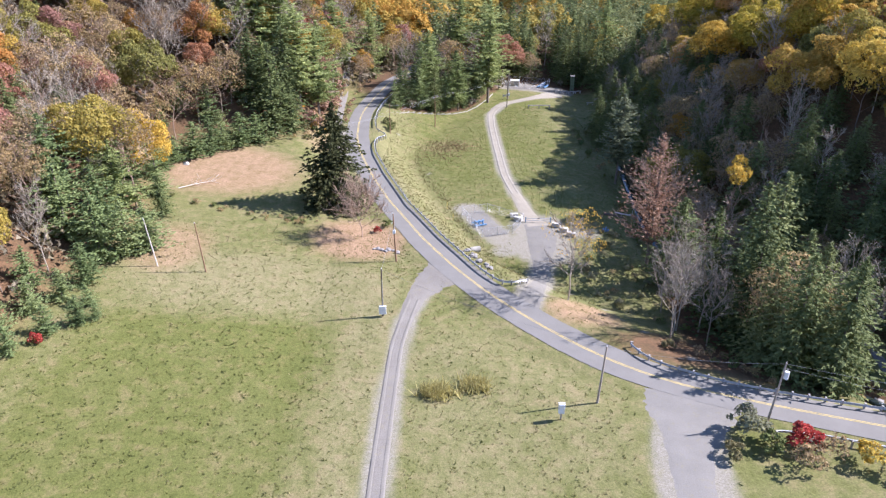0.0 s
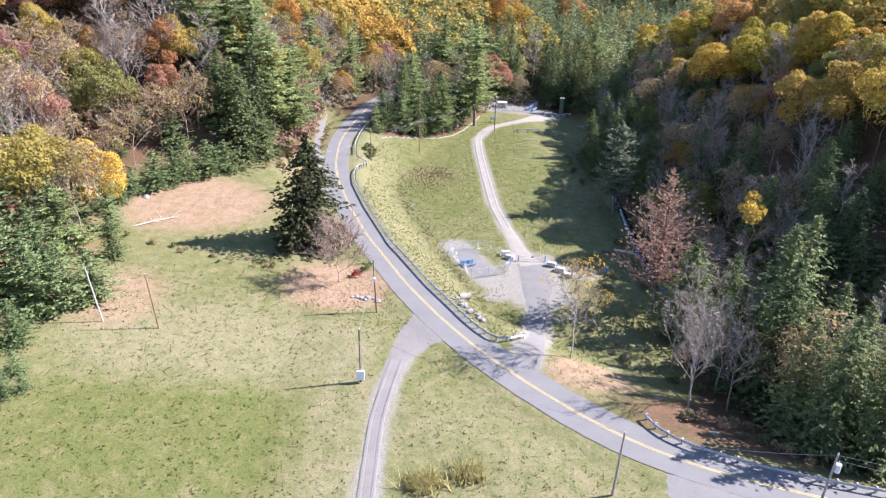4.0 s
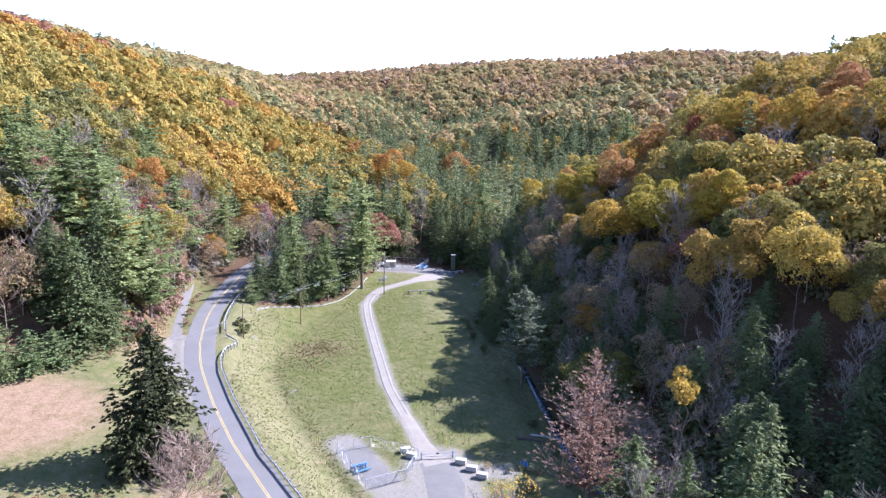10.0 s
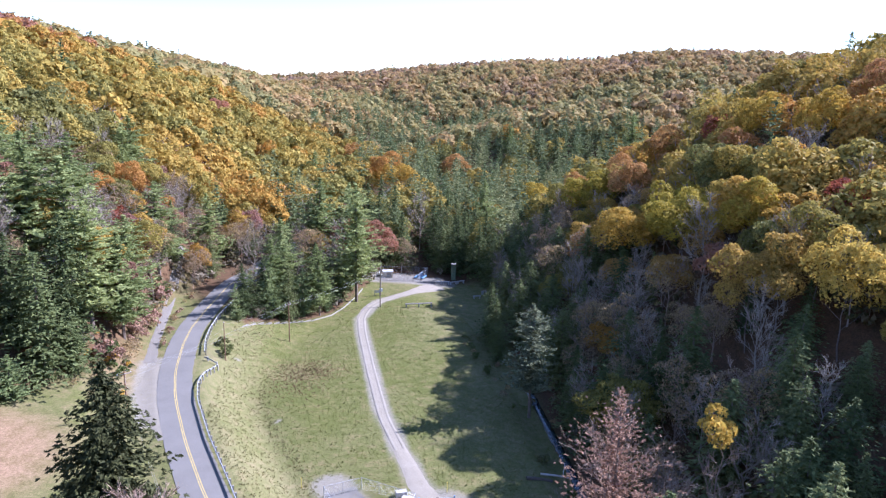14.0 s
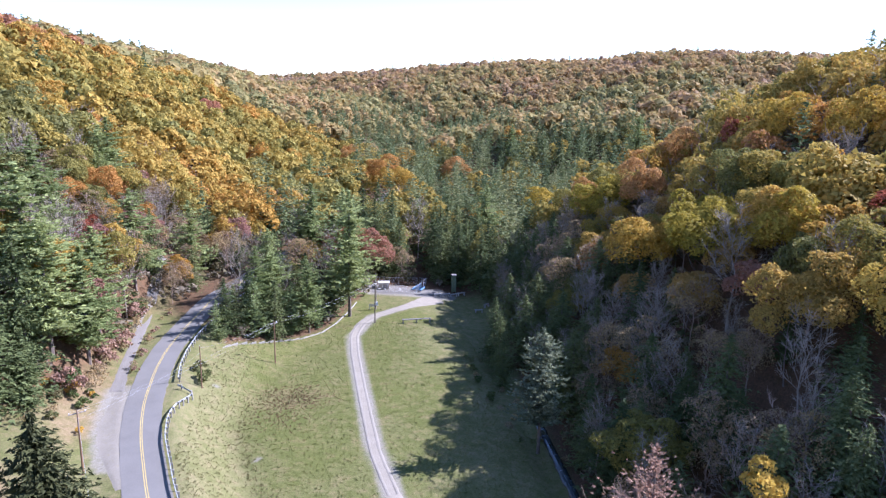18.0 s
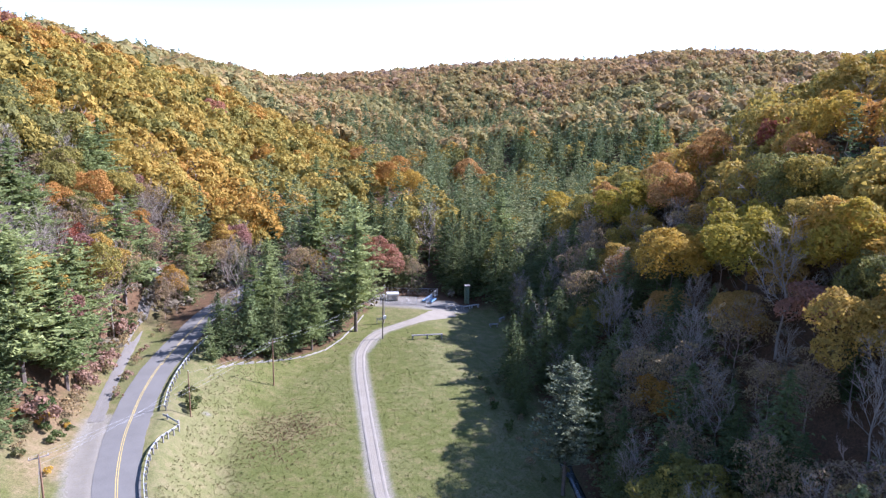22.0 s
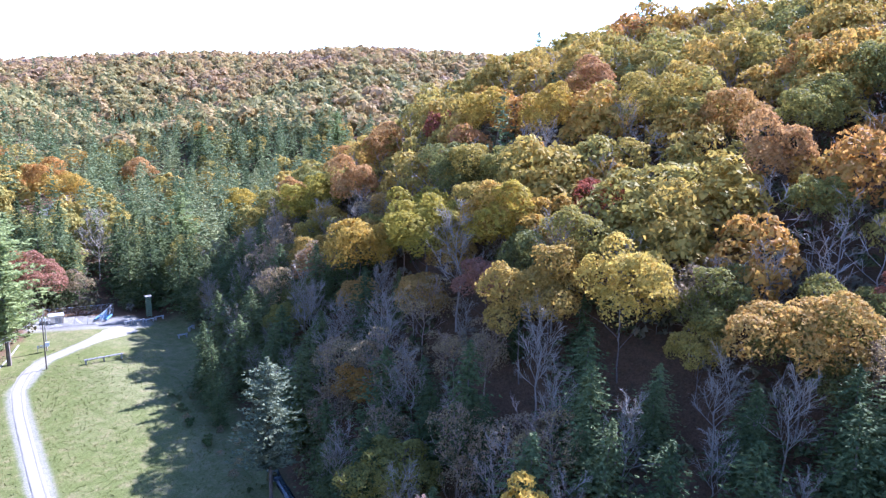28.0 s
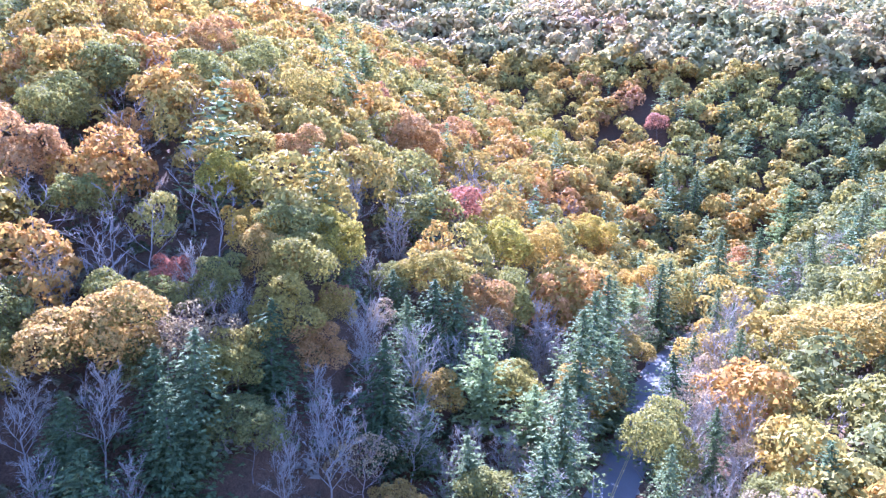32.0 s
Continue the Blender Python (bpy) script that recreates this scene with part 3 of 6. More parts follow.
def pine_crown(seed, H, R, base, whorls, arms, size, droop=-0.05, point=0.8, fill=5, ragged=0.35, blades=3):
    """A needle tree: whorls of boughs, each a row of sprays of narrow blades, wide low down and narrow at the tip."""
    rs = np.random.RandomState(seed)
    P, A, S, D = [], [], [], []
    for w in range(whorls):
        f = w / (whorls - 1)
        z = base + (H - base) * f ** 0.95
        ln0 = R * (1 - f) ** point * (0.55 + 0.45 * min(1, f * 6 + 0.35)) + 0.25
        ln0 *= rs.uniform(1 - 0.55 * ragged, 1 + 0.25 * ragged)
        for k in range(arms):
            if rs.rand() < 0.10:
                continue
            az = rs.rand() * 6.283
            ln = ln0 * rs.uniform(1 - ragged, 1 + ragged * 0.5)
            m = max(2, int(round(fill * ln / R)) + 1)
            t = (np.arange(m) + rs.uniform(0.2, 0.9, m)) / m
            rad = t * ln
            zz = z + rs.uniform(-0.6, 0.6) * (H - base) / whorls + droop * rad + (0.10 * rad * t if droop > -0.2 else 0.0) + rs.normal(size=m) * 0.12 * size
            side = rs.normal(size=m) * 0.16 * ln * t
            P.append(np.stack([np.cos(az) * rad - np.sin(az) * side, np.sin(az) * rad + np.cos(az) * side, zz], 1))
            A.append(np.full(m, az))
            S.append(size * (0.65 + 0.5 * (1 - t)) * (0.55 + 0.45 * (1 - f)) * rs.uniform(0.75, 1.25, m))
            D.append(np.full(m, droop))
    P, A, S, D = [np.repeat(np.concatenate(q), blades, 0) for q in (P, A, S, D)]
    n = len(P)
    a = A + rs.normal(size=n) * 0.75
    d = unit(np.stack([np.cos(a), np.sin(a), D * 1.2 + rs.normal(size=n) * 0.28 + 0.05], 1))
    sd = unit(np.cross(d, np.array([0, 0, 1.0]) + rs.normal(size=(n, 3)) * 0.95))
    P = P + rs.normal(size=(n, 3)) * np.array([0.28, 0.28, 0.10]) * S[:, None]
    wd, ln = (S * 0.34 * rs.uniform(0.7, 1.3, n))[:, None], (S * rs.uniform(0.7, 1.3, n))[:, None]
    return np.stack([P - d * ln * 0.45 - sd * wd, P - d * ln * 0.45 + sd * wd, P + d * ln], 1).reshape(-1, 3)


def limb_mesh(segs, sides):
    """Tapered limbs: rows of (a, b, ra, rb)."""
    A, B = np.array([s[0] for s in segs], float), np.array([s[1] for s in segs], float)
    ra, rb = np.array([s[2] for s in segs])[:, None, None], np.array([s[3] for s in segs])[:, None, None]
    d = unit(B - A)
    ref = np.where(np.abs(d[:, 2:3]) > 0.9, np.array([[1.0, 0, 0]]), np.array([[0, 0, 1.0]]))
    u = unit(np.cross(d, ref))
    w = np.cross(d, u)
    an = np.arange(sides) * 2 * math.pi / sides
    ring = u[:, None] * np.cos(an)[None, :, None] + w[:, None] * np.sin(an)[None, :, None]
    v = np.concatenate([A[:, None] + ring * ra, B[:, None] + ring * rb], 1)
    k = np.arange(sides)
    f = np.stack([k, (k + 1) % sides, (k + 1) % sides + sides, k + sides], 1)
    F = (np.arange(len(A)) * 2 * sides)[:, None, None] + f[None]
    return v.reshape(-1, 3), F.reshape(-1, 4)


def bare_branches(seed, H, R, base=0.28, limbs=9, twigs=6, lean=0.8):
    """Limbs and twigs of a leafless tree. Returns the thick limbs and the thin ones."""
    rs = np.random.RandomState(seed)
    thick, thin = [], []
    r0 = H * 0.0085
    knots = [np.array([0, 0, -0.3])]
    for i in range(1, 7):
        knots.append(np.array([rs.normal() * 0.015 * H * i * 0.5, rs.normal() * 0.015 * H * i * 0.5, H * 0.86 * i / 6]))
    for i in range(6):
        thick.append((knots[i], knots[i + 1], r0 * (1 - i / 6.6), r0 * (1 - (i + 1) / 6.6)))
    for k in range(limbs):
        f = base + (0.95 - base) * (k + rs.rand()) / limbs
        i = min(5, int(f * 6))
        p = knots[i] + (knots[i + 1] - knots[i]) * (f * 6 - i)
        az = k * 2.4 + rs.uniform(-0.5, 0.5)
        ln = R * (1.15 - 0.65 * f) * rs.uniform(0.75, 1.15)
        up = rs.uniform(0.45, 1.05) * lean + 0.5 * f
        d = unit(np.array([math.cos(az), math.sin(az), up]))
        q = p + d * ln * 0.55
        d2 = unit(d + rs.normal(size=3) * 0.22 + np.array([0, 0, 0.22]))
        e = q + d2 * ln * 0.55
        rl = r0 * (1 - f) * 0.40 + 0.014
        thick.append((p, q, rl, rl * 0.6))
        thick.append((q, e, rl * 0.6, 0.02))
        for j in range(twigs):
            t = rs.uniform(0.25, 1.0)
            s = p + d * ln * 0.55 * t * 2 if t < 0.5 else q + d2 * ln * 0.55 * (t * 2 - 1)
            dt = unit((d if t < 0.5 else d2) + rs.normal(size=3) * 0.55 + np.array([0, 0, 0.25]))
            lt = ln * rs.uniform(0.25, 0.5)
            te = s + dt * lt
            thin.append((s, te, 0.028, 0.012))
            for _ in range(6):
                g = s + dt * lt * rs.uniform(0.3, 1.0)
                dg = unit(dt + rs.normal(size=3) * 0.6 + np.array([0, 0, 0.2]))
                thin.append((g, g + dg * lt * rs.uniform(0.3, 0.65), 0.015, 0.006))
    return thick, thin


def ribbon_twigs(segs, seed, wide=1.0):
    """Thin twigs, each one narrow tapering blade."""
    rs = np.random.RandomState(seed)
    A, B = np.array([s[0] for s in segs], float), np.array([s[1] for s in segs], float)
    ra, rb = np.array([s[2] for s in segs])[:, None] * wide, np.array([s[3] for s in segs])[:, None] * wide
    u = unit(np.cross(B - A, rs.normal(size=A.shape)))
    return np.stack([A - u * ra, A + u * ra, B + u * rb, B - u * rb], 1).reshape(-1, 3)


def quads(n):
    return np.arange(n).reshape(-1, 4)


def tris(n):
    return np.arange(n).reshape(-1, 3)


def tree_parts(name, kind, seed, H, R, leaf=None, bark=None, **kw):
    """Meshes of one tree: list of (part name, mesh)."""
    bark = bark or M_BARK
    if kind == "broad":
        v = broad_crown(seed, H, R, H * kw.get("base", 0.3), kw.get("lumps", 18), kw.get("leaves", 1100), kw.get("size", 0.5))
        th, tn = bare_branches(seed, H * 0.82, R * 0.8, 0.3, 8, 2)
        tv, tf = limb_mesh(th, 5)
        return [("trunk", mesh_np("trunk", tv, tf, bark)), ("crown", mesh_np("crown", v, tris(len(v)), leaf, 3))]
    if kind == "needle":
        v = pine_crown(seed, H, R, H * kw.get("base", 0.12), kw.get("whorls", 24), kw.get("arms", 8), kw.get("size", 0.75),
                       kw.get("droop", -0.05), kw.get("point", 0.8), kw.get("fill", 5), kw.get("ragged", 0.35), kw.get("blades", 3))
        tv, tf = limb_mesh([((0, 0, -0.3), (0, 0, H * 0.5), H * 0.014, H * 0.009), ((0, 0, H * 0.5), (0.05, 0, H * 0.98), H * 0.009, 0.03)], 6)
        return [("trunk", mesh_np("trunk", tv, tf, bark)), ("crown", mesh_np("crown", v, tris(len(v)), leaf, 3))]
    th, tn = bare_branches(seed, H, R, kw.get("base", 0.28), kw.get("limbs", 11), kw.get("twigs", 9), kw.get("lean", 0.8))
    tv, tf = limb_mesh(th, 5)
    sv = ribbon_twigs(tn, seed, kw.get("wide", 1.25))
    out = [("trunk", mesh_np("trunk", tv, tf, kw.get("twig_mat", M_TWIG))), ("branchwork", mesh_np("branchwork", sv, quads(len(sv)), kw.get("twig_mat", M_TWIG)))]
    if leaf is not None:
        v = broad_crown(seed, H, R, H * 0.3, 40, kw.get("leaves", 350), kw.get("size", 0.3))
        out.append(("crown", mesh_np("crown", v, tris(len(v)), leaf, 3)))
    return out


def plant(name, parts, x, y, scale, turn, label, category="tree", group="", z=None, lean=(0, 0), wide=1.0):
    root = new(name)
    root.empty_display_size = 0.5
    root.matrix_world = pose(x, y, (at_land(x, y) if z is None else z) - 0.1, lean[0], lean[1], turn) @ Matrix.Diagonal((scale * wide, scale * wide, scale, 1))
    tagged(root, label, category, group)
    for pn, me in parts:
        o = new(pn, me)
        o.parent = root
        if pn in ("branchwork", "crown", "foliage"):
            tagged(o, kind="stuff")
    return root


# kinds shared by the woods
KIND = {
    "gold": [tree_parts("a", "broad", 10 + k, 16.5, 5.4, M_AUTUMN, lumps=60, leaves=6500, size=0.19) for k in range(4)],
    "olive": [tree_parts("a", "broad", 14 + k, 16.5, 5.9, M_OLIVE, lumps=64, leaves=7000, size=0.19) for k in range(4)],
    "orange": [tree_parts("a", "broad", 210 + k, 16.5, 5.4, M_ORANGE, lumps=60, leaves=6000, size=0.20) for k in range(2)],
    "pink": [tree_parts("a", "broad", 214 + k, 14, 4.6, M_PINK, lumps=50, leaves=4000, size=0.18) for k in range(2)],
    "yellow": [tree_parts("a", "broad", 218 + k, 16.5, 5.6, M_YELLOWLEAF, lumps=64, leaves=7000, size=0.19) for k in range(3)],
    "pine": [tree_parts("p", "needle", 20 + k, 24, 6.9, M_PINE, base=0.20, whorls=17, arms=12, size=0.80, droop=0.04, point=0.46, fill=10, ragged=0.6, blades=4) for k in range(4)],
    "hemlock": [tree_parts("h", "needle", 30 + k, 20, 5.9, M_HEM, base=0.05, whorls=30, arms=13, size=0.66, droop=-0.24, point=0.58, fill=5, blades=3, ragged=0.5) for k in range(3)],
    "bare": [tree_parts("b", "bare", 40 + k, 18, 5.6, None, limbs=17, twigs=12, wide=1.2, lean=1.35) for k in range(4)],
    "young": [tree_parts("p", "needle", 60 + k, 10, 3.7, M_YPINE, base=0.03, whorls=18, arms=10, size=0.52, droop=0.10, point=0.6, fill=6, ragged=0.45) for k in range(2)],
    "tufted": [tree_parts("t", "bare", 50 + k, 15, 5.0, M_DRY, limbs=13, twigs=9, leaves=1800, size=0.15, twig_mat=M_TWIG_B) for k in range(3)],
}
LABEL = {
    "orange": ("orange_tree", "broadleaf tree in dull orange leaf on the hillside", "orange trees on the hill"),
    "pink": ("red_tree", "smaller tree in faded pink and red leaf on the hillside", "reddish trees on the hill"),
    "yellow": ("yellow_tree", "wide-crowned oak in yellow and gold leaf on the hillside", "yellow oaks on the hill"),
    "gold": ("autumn_tree", "broadleaf tree in gold and rust autumn leaf on the slope", "woodland autumn trees"),
    "olive": ("autumn_tree", "broadleaf tree in olive and gold leaf on the shaded slope", "olive and gold trees"),
    "pine": ("pine_tree", "tall blue-green pine with layered boughs at the wood's edge", "pines at the wood's edge"),
    "hemlock": ("hemlock_tree", "dark green hemlock with drooping boughs in the woodland", "dark hemlocks"),
    "bare": ("bare_tree", "leafless grey tree with fine twigs in the woodland", "leafless woodland trees"),
    "tufted": ("thinning_tree", "half-bare tree with thin tan leaves on grey twigs", "half-bare woodland trees"),
}

FEATURED = []          # (x, y, radius) kept clear for single trees


def feature(x, y, r):
    FEATURED.append((x, y, r))


# single trees that stand out
sp = tree_parts("s", "needle", 71, 20.5, 9.3, M_SPRUCE, base=0.02, whorls=26, arms=15, size=0.80, droop=-0.36, point=0.66, fill=14, ragged=0.38, blades=5)
plant("spruce_tree", sp, -20.7, 117.6, 1.0, 20, "big dark spruce with drooping boughs beside the road"); feature(-20.7, 117.6, 7)
bt = tree_parts("b", "bare", 72, 11, 5.6, M_DRY, limbs=24, twigs=22, base=0.18, wide=1.4, leaves=90, size=0.12, twig_mat=M_TWIG_B)
plant("bare_tree", bt, -14.6, 104.2, 1.0, 0, "round leafless tree with reddish leaves fallen under it"); feature(-14.6, 104.2, 6)
rt = tree_parts("r", "needle", 73, 25.5, 8.4, M_RUST, base=0.2, whorls=24, arms=12, size=0.5, droop=0.34, point=0.6, fill=8, ragged=0.55, blades=4)
rt2 = tree_parts("r", "bare", 74, 21, 8.5, None, limbs=18, twigs=12, twig_mat=M_TWIG_B)
plant("larch_tree", rt + rt2[1:], 38.2, 107.0, 1.0, 10, "rust-brown needle tree with bare grey lower branches"); feature(38.2, 107, 6)
wt = tree_parts("w", "needle", 75, 22, 5.2, M_PALE, base=0.26, whorls=18, arms=13, size=0.6, droop=0.12, point=0.34, fill=12, ragged=0.5, blades=5)
plant("pine_tree", wt, 43.2, 153.6, 1.0, 0, "pale grey-green pine with loose rounded crown by the field"); feature(43.2, 153.6, 5)
yt = tree_parts("y", "bare", 76, 16, 5.0, M_GOLD, limbs=18, twigs=13, leaves=800, size=0.11)
plant("maple_tree", yt, 19.3, 84.8, 1.0, 40, "slim half-bare tree with a few yellow leaves at the junction"); feature(19.3, 84.8, 5)
yl = tree_parts("y", "bare", 77, 19.5, 4.8, M_GOLD, limbs=14, twigs=10, leaves=300, size=0.35, twig_mat=M_TWIG_B)
ylc = broad_crown(78, 20.5, 2.8, 14.5, 16, 900, 0.25)
plant("yellow_topped_tree", yl[:2] + [("crown", mesh_np("crown", ylc, tris(len(ylc)), M_GOLD, 3))], 54.0, 111.5, 1.0, 0, "bare tree with a tuft of yellow leaves on top"); feature(54, 111.5, 5)
for hx, hy, hs, hw in ((51.4, 88.5, 1.30, 0.95), (47.6, 86.0, 1.28, 0.95), (43.5, 91.5, 0.95, 0.9), (43.0, 87.0, 0.8, 1.0), (45.5, 80.0, 1.15, 1.05), (51.5, 79.0, 1.05, 1.05), (52.5, 67.8, 0.95, 1.1), (49.5, 71.0, 1.0, 1.1), (55.0, 73.5, 0.9, 1.1), (45.0, 73.0, 0.85, 1.1), (49.5, 63.4, 0.95, 1.1), (45.5, 66.8, 0.92, 1.1)):
    plant("hemlock_tree", KIND["hemlock"][int(hx) % 3], hx, hy, hs, hx * 50, "tall hemlock in the clump beside the road bend", group="hemlock clump", wide=hw)
    feature(hx, hy, 3.5)
for bx, by, bs, k in ((32.3, 74.6, 0.86, 0), (34.5, 79.5, 0.9, 2), (60.2, 82.0, 1.05, 1), (62.5, 77.0, 0.95, 3), (57.5, 77.5, 0.9, 0), (40.0, 96.0, 0.9, 2), (45.5, 97.0, 0.9, 1), (36.5, 83.5, 0.82, 1), (39.5, 78.5, 0.8, 3), (40.5, 84.5, 0.9, 0), (36.0, 90.0, 0.8, 2)):
    plant("bare_tree", KIND["bare"][k], bx, by, bs, bx * 33, "pale grey leafless tree beside the hemlock clump", group="bare trees by the bend")
    feature(bx, by, 3.5)
for hx, hy, hs in ((46.8, 196, 0.75), (46.0, 188.5, 0.66), (44.6, 181, 0.5)):
    plant("hemlock_tree", KIND["hemlock"][int(hy) % 3], hx, hy, hs, hx * 50, "young dark hemlock at the field's edge", group="hemlocks by the field")
    feature(hx, hy, 3)
for bx, by, bs in ((48.8, 74.0, 1.25), (46.5, 77.5, 0.95)):
    plant("thinning_tree", KIND["tufted"][0], bx, by, bs, bx * 31, "thin yellowish tree among the hemlocks by the bend", group="thin trees by the bend")
plant("young_pine", KIND["young"][0], 43.6, 100.5, 1.1, 40, "light green young pine beside the rust-brown tree", group="pines of middle height")
gt = tree_parts("g", "broad", 79, 16.5, 5.6, M_GOLD, lumps=60, leaves=7000, size=0.19)
plant("golden_tree", gt, 80.5, 122.5, 1.22, 0, "bright golden maple on the shaded slope"); feature(80.5, 122.5, 6)
gt2 = tree_parts("g", "broad", 80, 18.0, 4.4, M_GOLD, lumps=90, leaves=6500, size=0.16, base=0.10)
plant("golden_tree", gt2, -54.5, 115.5, 1.03, 0, "bright yellow tree at the meadow's edge"); feature(-54.5, 115.5, 5)
plant("pine_tree", KIND["pine"][1], 15.9, 226.5, 1.36, 30, "very tall green pine behind the low wall"); feature(15.9, 226.5, 5)

WEST = 0.945                       # the meadow climbs westwards
for hx, hy, hh in ((-58, 75, 5.5), (-54, 71, 4.2), (-51, 73.8, 4.4), (-56, 79.5, 5), (-59.5, 69.5, 6), (-55, 84.8, 6.5), (-51.8, 78.5, 3.5), (-49.5, 75.5, 2.6), (-60.5, 80, 6), (-56.5, 66, 4)):
    hx, hy = -1 + WEST * (hx + 1), -5.6 + WEST * (hy + 5.6)
    plant("young_pine", KIND["young"][int(hh * 10) % 2], hx, hy, hh / 10, hx * 50, "bushy young green pine at the meadow's edge", group="young pines by the meadow", wide=1.35)
    feature(hx, hy, 2.2)
for hx, hy, hh in ((-74, 117, 6), (-68.5, 116, 6.5), (-62.5, 116.5, 5.5), (-76, 124, 7), (-68, 122.5, 6), (-57.5, 117.5, 4), (-56, 92.5, 11), (-52.5, 95, 9), (-61, 93.5, 13), (-50.4, 98, 8), (-65, 100, 15), (-58, 99, 12), (-57.5, 141, 5.5), (-53.2, 148, 6), (-49.8, 151.8, 5.5), (-55.2, 145.2, 5.5), (-60.5, 136.5, 4), (-61.5, 131.5, 3), (-46.8, 155.5, 5), (-64, 121, 7), (-62, 126, 6), (-68, 117, 8)):
    hx, hy = (-1 + WEST * (hx + 1), -5.6 + WEST * (hy + 5.6)) if hy < 116 else (8 + WEST * (hx - 8), 65 + WEST * (hy - 65))
    hh = hh * 1.4 if hy > 112 else hh
    plant("young_pine", KIND["young"][int(hh * 10) % 2], hx, hy, hh / 10, hx * 50, "spreading green pine of middle height at the wood's edge", group="pines of middle height", wide=1.2 if hh > 8 else 1.75)
    feature(hx, hy, 2.8)
for hx, hy, hh, kk in ((-57.5, 105.5, 15, "pine"), (-53, 112, 7.5, "hemlock"), (-42.5, 160, 21, "hemlock"), (-47.5, 162, 19, "hemlock"), (-37, 171, 25, "pine"), (-33.5, 178, 22, "pine"), (-41.5, 176, 28, "pine"), (-47, 174, 27, "pine"), (-53, 170, 25, "pine"), (-34.5, 189, 22, "pine"), (-39, 164, 12, "hemlock"), (-48.7, 204, 24, "pine"), (-56.5, 187, 24, "pine"), (-34, 217, 24, "pine")):
    if hy < 165:
        hx, hy = (-1 + WEST * (hx + 1), -5.6 + WEST * (hy + 5.6)) if hy < 116 else (8 + 0.97 * (hx - 8), 65 + 0.97 * (hy - 65))
    nm, lb, gp = LABEL[kk]
    plant(nm, KIND[kk][int(hh) % 3], hx, hy, hh / (25 if kk == "pine" else 20), hx * 50, lb, group=gp, wide=1.28)
    feature(hx, hy, 3.6)
for hx, hy, hh in ((17, 262, 17), (23, 264, 19), (29, 262.5, 14), (34, 265, 18), (20, 271, 20), (27, 272, 21), (33, 274, 19), (47, 262, 18), (52, 259, 20), (50, 268, 21), (56, 266, 19), (46.5, 274, 20), (55, 277, 22), (61, 272, 20), (24, 281, 21), (34, 284, 22), (51, 285, 21), (60, 284, 22), (57, 250, 17), (61, 257, 20), (30, 294, 21), (56, 296, 22)):
    plant("hemlock_tree", KIND["hemlock"][int(hx) % 3], hx, hy, hh / 20, hx * 50, "dark hemlock behind the fenced yard", group="hemlocks behind the yard", wide=1.15)
    feature(hx, hy, 3.2)
road_run = np.r_[0, np.cumsum(np.hypot(*np.diff(ROAD, axis=0).T))]
q0, q1 = [float(np.interp(v, ROAD[20:, 0], road_run[20:])) for v in (72.0, 190.0)]
road_rs = np.random.RandomState(41)
for k, q in enumerate(np.arange(q0, q1, 4.3)):
    (wx, wy), (wx2, wy2) = [(np.interp(v, road_run, ROAD[:, 0]), np.interp(v, road_run, ROAD[:, 1])) for v in (q, q + 1)]
    for side, off in ((1, 6.0 + 1.6 * (k % 3)), (-1, 6.4 + 2.3 * ((k * 2 + 1) % 3))):
        kk = ("hemlock", "bare", "olive", "hemlock", "tufted", "pine", "bare")[k % 7] if side > 0 else ("bare", "hemlock", "bare", "tufted", "bare", "hemlock")[k % 6]
        off = off + road_rs.uniform(-0.8, 3.5)
        nm, lb, gp = LABEL[kk]
        tx_, ty_ = wx - (wy2 - wy) * off * side, wy + (wx2 - wx) * off * side
        plant(nm, KIND[kk][k % 2], tx_, ty_, road_rs.uniform(0.72, 1.1) * (0.75 if kk == "pine" else 1.25 if side > 0 and kk == "hemlock" else 0.9), k * 71, lb.split(" in the")[0].split(" at the")[0].split(" on the")[0] + " by the road", group="trees along the shaded road", wide=1.2 if side > 0 else 0.9)
        feature(tx_, ty_, 3.0)
wall_run = np.r_[0, np.cumsum(np.hypot(*np.diff(WALL, axis=0).T))]
for k, q in enumerate(np.arange(1.5, wall_run[-1] - 3, 3.3)):
    wx, wy = np.interp(q, wall_run, WALL[:, 0]), np.interp(q, wall_run, WALL[:, 1])
    wx2, wy2 = np.interp(q + 1, wall_run, WALL[:, 0]), np.interp(q + 1, wall_run, WALL[:, 1])
    ox, oy = -(wy2 - wy), wx2 - wx
    off = 2.6 + 1.4 * (k % 3)
    kk = "hemlock" if k % 3 else "young"
    hh = (8.5, 12.5, 10.5, 14.0, 7.5)[k % 5]
    plant("hemlock_tree" if kk == "hemlock" else "young_pine", KIND[kk][k % 2], wx + ox * off, wy + oy * off, hh / (20 if kk == "hemlock" else 10), k * 77,
          "green conifer in the row behind the low wall", group="conifers behind the wall", wide=1.25 if kk == "hemlock" else 0.85)
    feature(wx + ox * off, wy + oy * off, 2.2)
